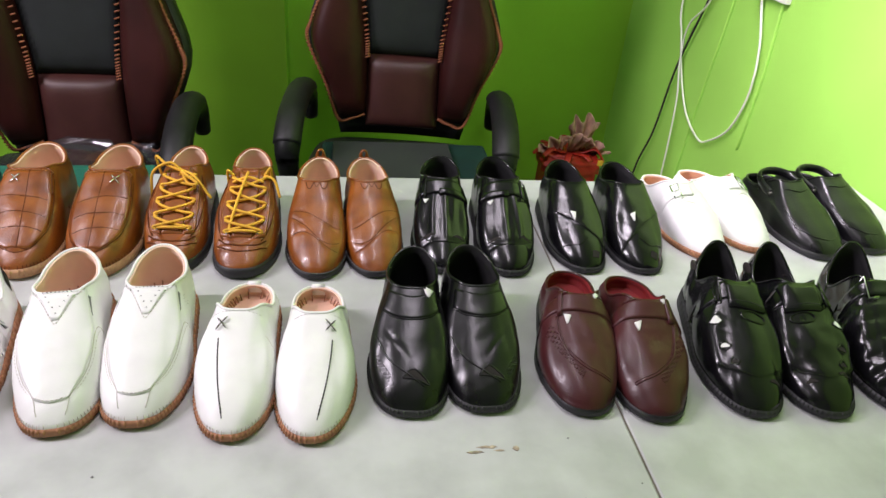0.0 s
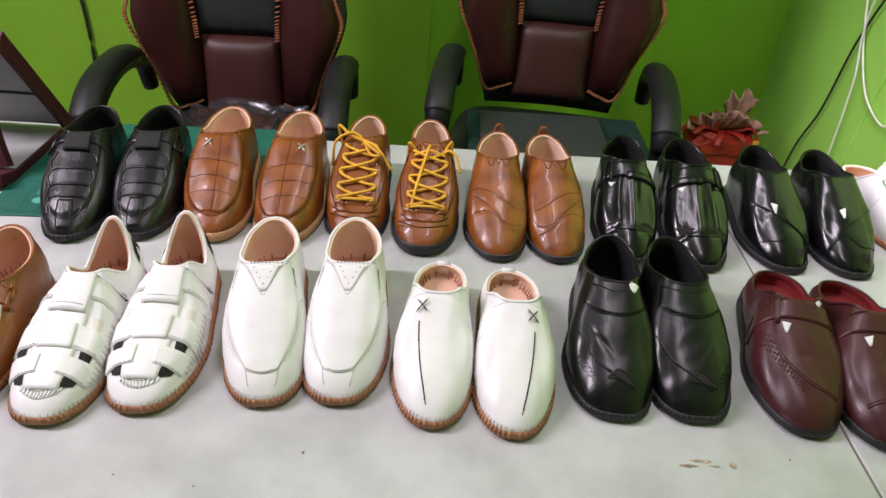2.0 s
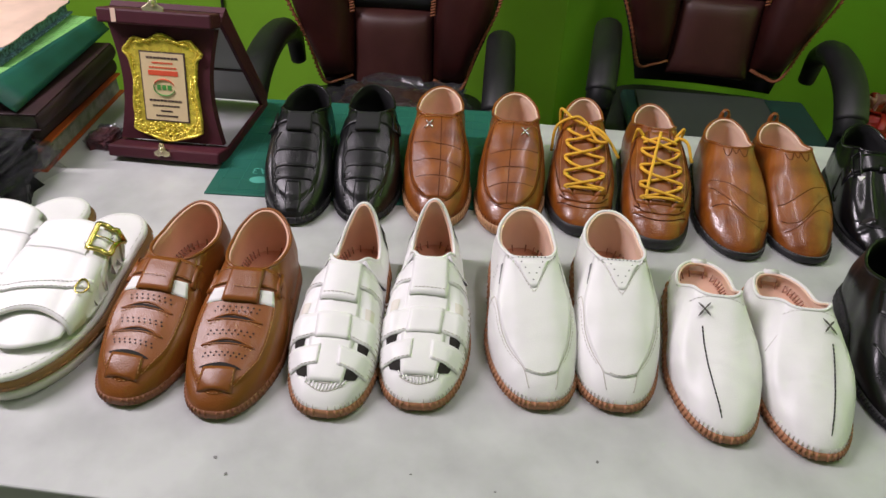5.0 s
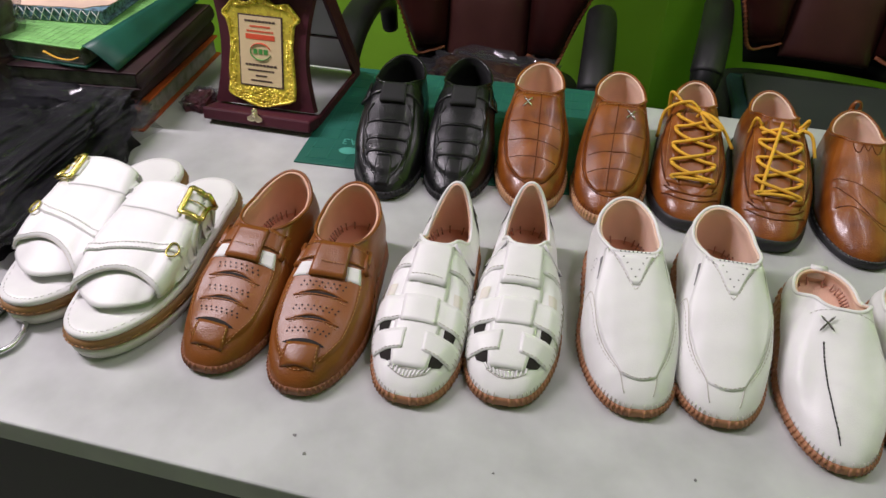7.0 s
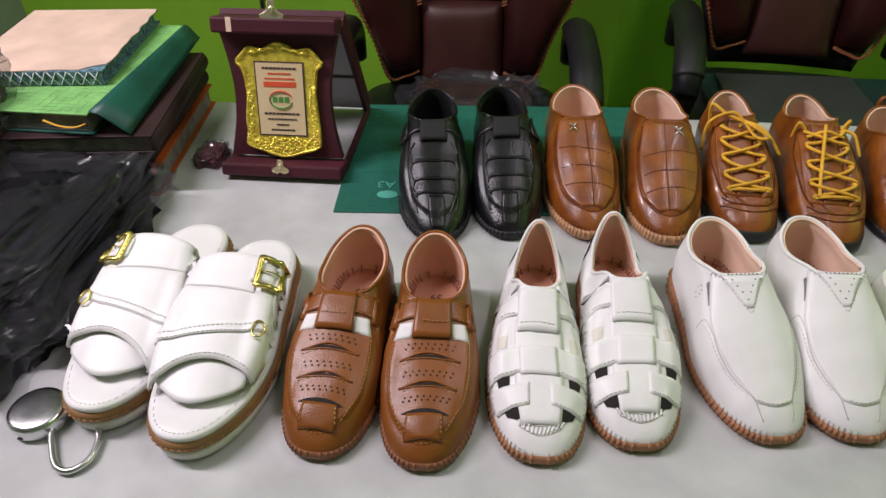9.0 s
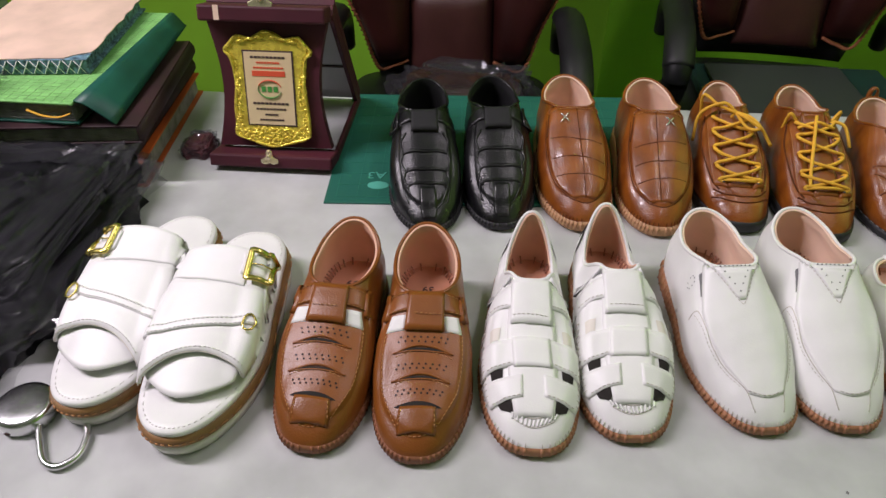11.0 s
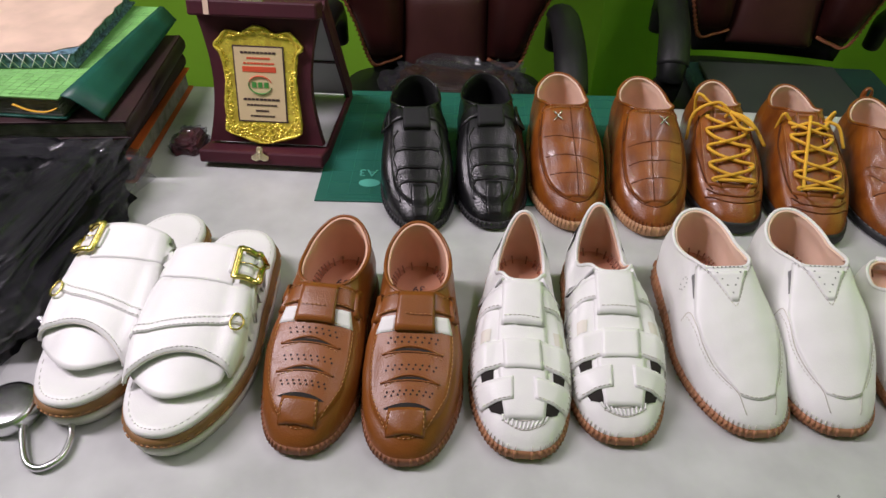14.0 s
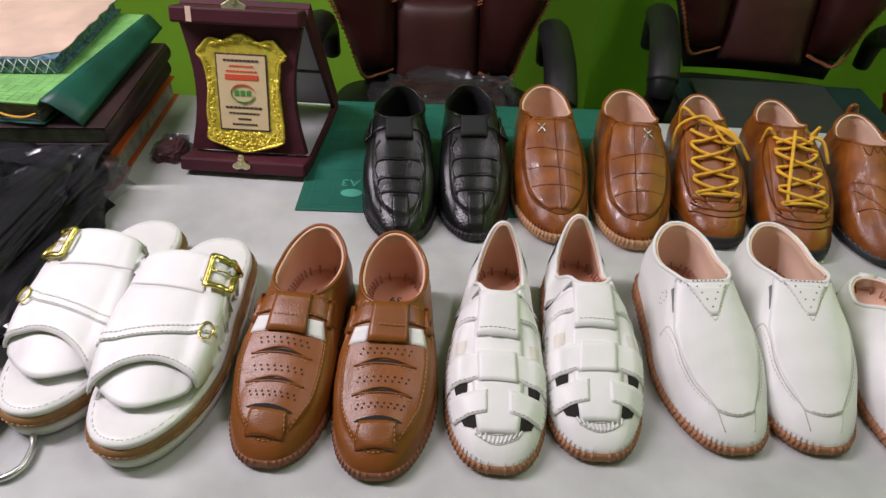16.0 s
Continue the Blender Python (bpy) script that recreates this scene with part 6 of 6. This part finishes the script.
# ---- tan slip-ons with a heel loop
def tan_slip_on(m, length, at, group):
    ob, last = build("slip_on_shoe", "tan leather slip-on shoe with wave seams and heel loop", m, length, at, group, TAN, PEACH_PALE, PEACH, BLACK_RUBBER,
                     throat=0.59, z_throat=0.39, z_side=0.335, z_heel=0.395, welt=0.010, toe_pow=2.4, toe_len=0.36, welt_line=THREAD_GREY,
                     shape=lambda x, y: groove(y - 0.30 + 0.09 * np.sin(2.2 * x + 0.6), 0.010, 0.003) * (np.abs(x) < 0.9) + groove(y - 0.235 + 0.06 * np.sin(2.4 * x), 0.010, 0.004) + groove(y - 0.37 + 0.05 * np.sin(2.0 * x), 0.010, 0.004) * smoothstep(0.9, 0.5, np.abs(x)))
    waves = [last.cord([(x, c - a * math.sin(f * x + p)) for x in np.linspace(-0.85, 0.85, 12)], 0.0009, lift=-0.0005) for c, a, f, p in ((0.30, 0.09, 2.2, 0.6), (0.235, 0.06, 2.4, 0.0), (0.37, 0.05, 2.0, 0.0))]
    lay(ob, "seam", join(*waves), BURNISH, "dark burnished wave seams")
    vee = [[(-0.44, 0.585), (-0.36, 0.548), (-0.24, 0.540), (-0.12, 0.585)], [(0.44, 0.585), (0.36, 0.548), (0.24, 0.540), (0.12, 0.585)]]
    lay(ob, "gore_seam", join(*[last.cord(v, 0.0007, lift=0) for v in vee], last.cord([(-0.12, 0.585), (0, 0.55), (0.12, 0.585)], 0.0006, lift=0)), BURNISH)
    p = last.grid[-1][NA]
    lay(ob, "heel_loop", tube(smooth_path([(p[0] - 0.005, p[1] + 0.002, p[2] - 0.012), (p[0] - 0.004, p[1] + 0.004, p[2] + 0.008), (p[0] + 0.004, p[1] + 0.004, p[2] + 0.008), (p[0] + 0.005, p[1] + 0.002, p[2] - 0.012)], 16), 0.0035, 6, flat=0.5), TAN, "tan pull loop")


# ---- black shoes with a strap
def black_strap_shoe(m, length, at, group):
    ob, last = build("strap_shoe", "glossy black leather strap shoe with pleated vamp", m, length, at, group, PATENT, BLACK_LINING, BLACK_LINING, BLACK_RUBBER,
                     throat=0.59, z_throat=0.40, z_side=0.34, z_heel=0.40, toe_pow=2.4, toe_len=0.36, welt=0.007, ribs=BLACK_RUBBER, rib_count=64, rib_end=0.7, rib_size=0.0012,
                     shape=lambda x, y: 0.006 * np.exp(-((x - 0.12) / 0.09) ** 2) * smoothstep(0.17, 0.24, y) * smoothstep(0.52, 0.47, y) + 0.006 * np.exp(-((x + 0.42 - 0.5 * (y - 0.3)) / 0.09) ** 2) * smoothstep(0.17, 0.24, y) * smoothstep(0.52, 0.47, y) - 0.006 * np.exp(-((y - 0.19) / 0.012) ** 2))
    lay(ob, "strap", last.drape(band_rows(0.485, 0.575), 0.0026), PATENT)
    lay(ob, "strap_end", last.drape(band_rows(0.475, 0.51, -0.1, 0.95, 16, 4), 0.0034), PATENT)
    ring = np.array([last.on(x, y, 0.004)[0] for x, y in ((-0.80, 0.472), (-0.62, 0.472), (-0.62, 0.59), (-0.80, 0.59))])
    lay(ob, "keeper", tube(ring, 0.0016, 6, True), PATENT)
    for sg in (-1, 1):
        lay(ob, "side_slit", last.drape(lens(sg * 0.62 - 0.26, sg * 0.62 + 0.26, 0.205 + 0.02, 0.020, 0.01), 0.0006, False), OPENING_SHADE, "dark side slit with its shade laid on as colour")
    paper(ob, last, -0.60 * m, 0.452, 0.22, 0.022, 0.0016)
    lay(ob, "seam", last.cord([(-0.95, 0.27), (-0.6, 0.20), (0, 0.178), (0.6, 0.20), (0.95, 0.27)], 0.0012), PATENT)


def black_peep_shoe(m, length, at, group):
    ob, last = build("slip_on_shoe", "glossy black leather slip-on shoe with crossed vamp", m, length, at, group, PATENT, BLACK_LINING, BLACK_LINING, BLACK_RUBBER,
                     throat=0.58, z_throat=0.40, z_side=0.345, z_heel=0.40, toe_pow=2.5, toe_len=0.36, welt=0.007, ribs=BLACK_RUBBER, rib_count=64, rib_end=0.7, rib_size=0.0012,
                     shape=lambda x, y: 0.006 * smoothstep(-0.008, 0.008, y - (0.30 - 0.13 * x)) * smoothstep(0.7, 0.6, y))
    lay(ob, "seam", join(last.cord([(-0.85, 0.415), (-0.2, 0.325), (0.9, 0.185)], 0.0012), last.cord([(-0.9, 0.20), (-0.3, 0.165), (0.15, 0.22)], 0.0011)), PATENT)
    paper(ob, last, -0.22 * m, 0.36, 0.20, 0.055, 0.0016)
    lay(ob, "toe_notch", last.drape(last.quad([(0.48 * m - 0.22, 0.065), (0.48 * m + 0.22, 0.075), (0.48 * m + 0.18, 0.125), (0.48 * m - 0.20, 0.118)], 8, 5), 0.0006, False), OPENING_SHADE, "dark toe opening with its shade laid on as colour")


# ---- white buckled mule
def white_buckle_mule(m, length, at, group):
    ob, last = build("mule", "white leather backless mule with a silver buckle", m, length, at, group, WHITE, PEACH, PEACH, GUM, ribs=GUM, rib_count=60, rib_end=0.8, welt=0.005, toe_pow=2.35, toe_len=0.36, **MULE)
    lay(ob, "strap", last.drape(band_rows(0.455, 0.525, -1.06, 0.2, 18, 6), 0.0022), WHITE)
    ring = np.array([last.on(x, y, 0.0045)[0] for x, y in ((-0.62, 0.445), (-0.36, 0.445), (-0.36, 0.535), (-0.62, 0.535))])
    b = lay(ob, "buckle", tube(ring, 0.0014, 6, True), CHROME, "square silver buckle")
    lay(b, "prong", tube([last.on(-0.62, 0.49, 0.005)[0], last.on(-0.36, 0.49, 0.005)[0]], 0.0009, 6), CHROME)
    lay(ob, "seam", last.cord([(-0.80, 0.40), (-0.4, 0.425), (0.1, 0.40)], 0.0006), THREAD_FAWN)


# ---- black clogs with a sling strap
def black_clog(m, length, at, group):
    ob, last = build("clog", "black leather clog with punched vamp and sling strap", m, length, at, group, BLACK, BLACK_LINING, BLACK_LINING, BLACK_RUBBER, toe_pow=2.8,
                     welt=0.006, welt_line=THREAD_BLACK, **MULE)
    lay(ob, "punched_pattern", last.dots([(x, y) for y in np.arange(0.24, 0.46, 0.022) for x in np.arange(-0.75, -0.2, 0.1)], 0.0009), OPENING_SHADE)
    lay(ob, "seam", join(last.cord([(-0.6, 0.50), (0, 0.47), (0.6, 0.50)], 0.0012), last.cord(u_seam(0.86, 0.4, 0.1), 0.0010)), BLACK)
    a, b = last.on(-0.9, 0.56)[0], last.on(0.9, 0.56)[0]
    h = last.grid[-1][NA]
    sling = smooth_path([a, (a[0] * 1.02, a[1] + 0.026, 0.062), (a[0] * 0.75, a[1] + 0.052, 0.068), (0, a[1] + 0.062, 0.070), (b[0] * 0.75, b[1] + 0.052, 0.068), (b[0] * 1.02, b[1] + 0.026, 0.062), b], 48)
    lay(ob, "sling_strap", tube(sling, 0.0035, 8, flat=2.2), BLACK, "raised black sling strap")
    for p in (a, b):
        lay(ob, "stud", ball(p, 0.005, 0.005, 0.004, 6), GUNMETAL)


# ---- black sandal with ribbed bands
def black_band_sandal(m, length, at, group):
    ob, last = build("band_sandal", "glossy black leather sandal with ribbed bands", m, length, at, group, PATENT, BLACK_LINING, BLACK_LINING, BLACK_RUBBER, category="sandal",
                     throat=0.60, z_throat=0.38, z_side=0.20, z_heel=0.40, welt=0.007, ribs=BLACK_RUBBER, rib_count=50, rib_end=0.7,
                     shape=lambda x, y: 0.009 * np.abs(np.sin(np.pi * (y + 0.03 * x * x) / 0.072)) * smoothstep(0.12, 0.17, y) * smoothstep(0.58, 0.5, y))
    lay(ob, "strap", last.drape(band_rows(0.52, 0.60), 0.0030), PATENT)
    ring = np.array([last.on(x, y, 0.0045)[0] for x, y in ((-0.55, 0.505), (-0.30, 0.505), (-0.30, 0.615), (-0.55, 0.615))])
    lay(ob, "buckle", tube(ring, 0.0015, 6, True), CHROME, "silver buckle")


def pair(style, spots, group):
    for (x, y, yaw, length), m in zip(spots, (1, -1)):
        style(m, length, pose(x, y, TOP, 0, 0, yaw), group)


pair(white_slide, [(-0.896, 0.479, -4.2, 0.264), (-0.799, 0.456, -1.1, 0.264)], "pair of white slides")
pair(brown_sandal, [(-0.689, 0.467, -2.7, 0.234), (-0.591, 0.464, 3.1, 0.234)], "pair of brown sandals")
pair(white_woven, [(-0.495, 0.480, 0.4, 0.238), (-0.404, 0.501, 3.7, 0.238)], "pair of white woven sandals")
pair(white_loafer, [(-0.288, 0.519, 7.5, 0.232), (-0.211, 0.527, 2.2, 0.232)], "pair of white loafers")
pair(white_mule, [(-0.118, 0.504, -1.8, 0.228), (-0.031, 0.497, 0.1, 0.228)], "pair of white mules")
pair(black_slip_on, [(0.070, 0.529, -5.3, 0.224), (0.161, 0.532, 0.6, 0.224)], "pair of black slip-ons")
pair(maroon_mule, [(0.267, 0.521, -8.7, 0.236), (0.353, 0.507, -5.5, 0.236)], "pair of maroon mules")
pair(black_cutout_sandal, [(0.468, 0.510, -9.6, 0.246), (0.564, 0.504, -4.5, 0.246)], "pair of black closed sandals")
pair(black_band_sandal, [(0.665, 0.502, -10.4, 0.250)], "black band sandal")
pair(black_rung_sandal, [(-0.613, 0.778, 6.9, 0.240), (-0.522, 0.793, 6.9, 0.240)], "pair of black sandals")
pair(tan_loafer, [(-0.427, 0.799, 4.8, 0.242), (-0.333, 0.797, 0.9, 0.242)], "pair of tan loafers")
pair(tan_lace_up, [(-0.238, 0.812, -0.7, 0.232), (-0.139, 0.798, 0.4, 0.238)], "pair of tan lace-ups")
pair(tan_slip_on, [(-0.039, 0.795, -0.6, 0.226), (0.050, 0.800, 4.7, 0.224)], "pair of tan slip-ons")
pair(black_strap_shoe, [(0.142, 0.808, -4.1, 0.226), (0.245, 0.800, 0.3, 0.230)], "pair of black strap shoes")
pair(black_peep_shoe, [(0.359, 0.808, -0.4, 0.222), (0.453, 0.805, 0.1, 0.222)], "pair of black slip-ons with crossed vamps")
pair(white_buckle_mule, [(0.579, 0.841, 7.3, 0.232), (0.675, 0.867, 12.1, 0.232)], "pair of white buckled mules")
pair(black_clog, [(0.781, 0.843, 5.1, 0.240), (0.888, 0.864, 14.5, 0.240)], "pair of black clogs")
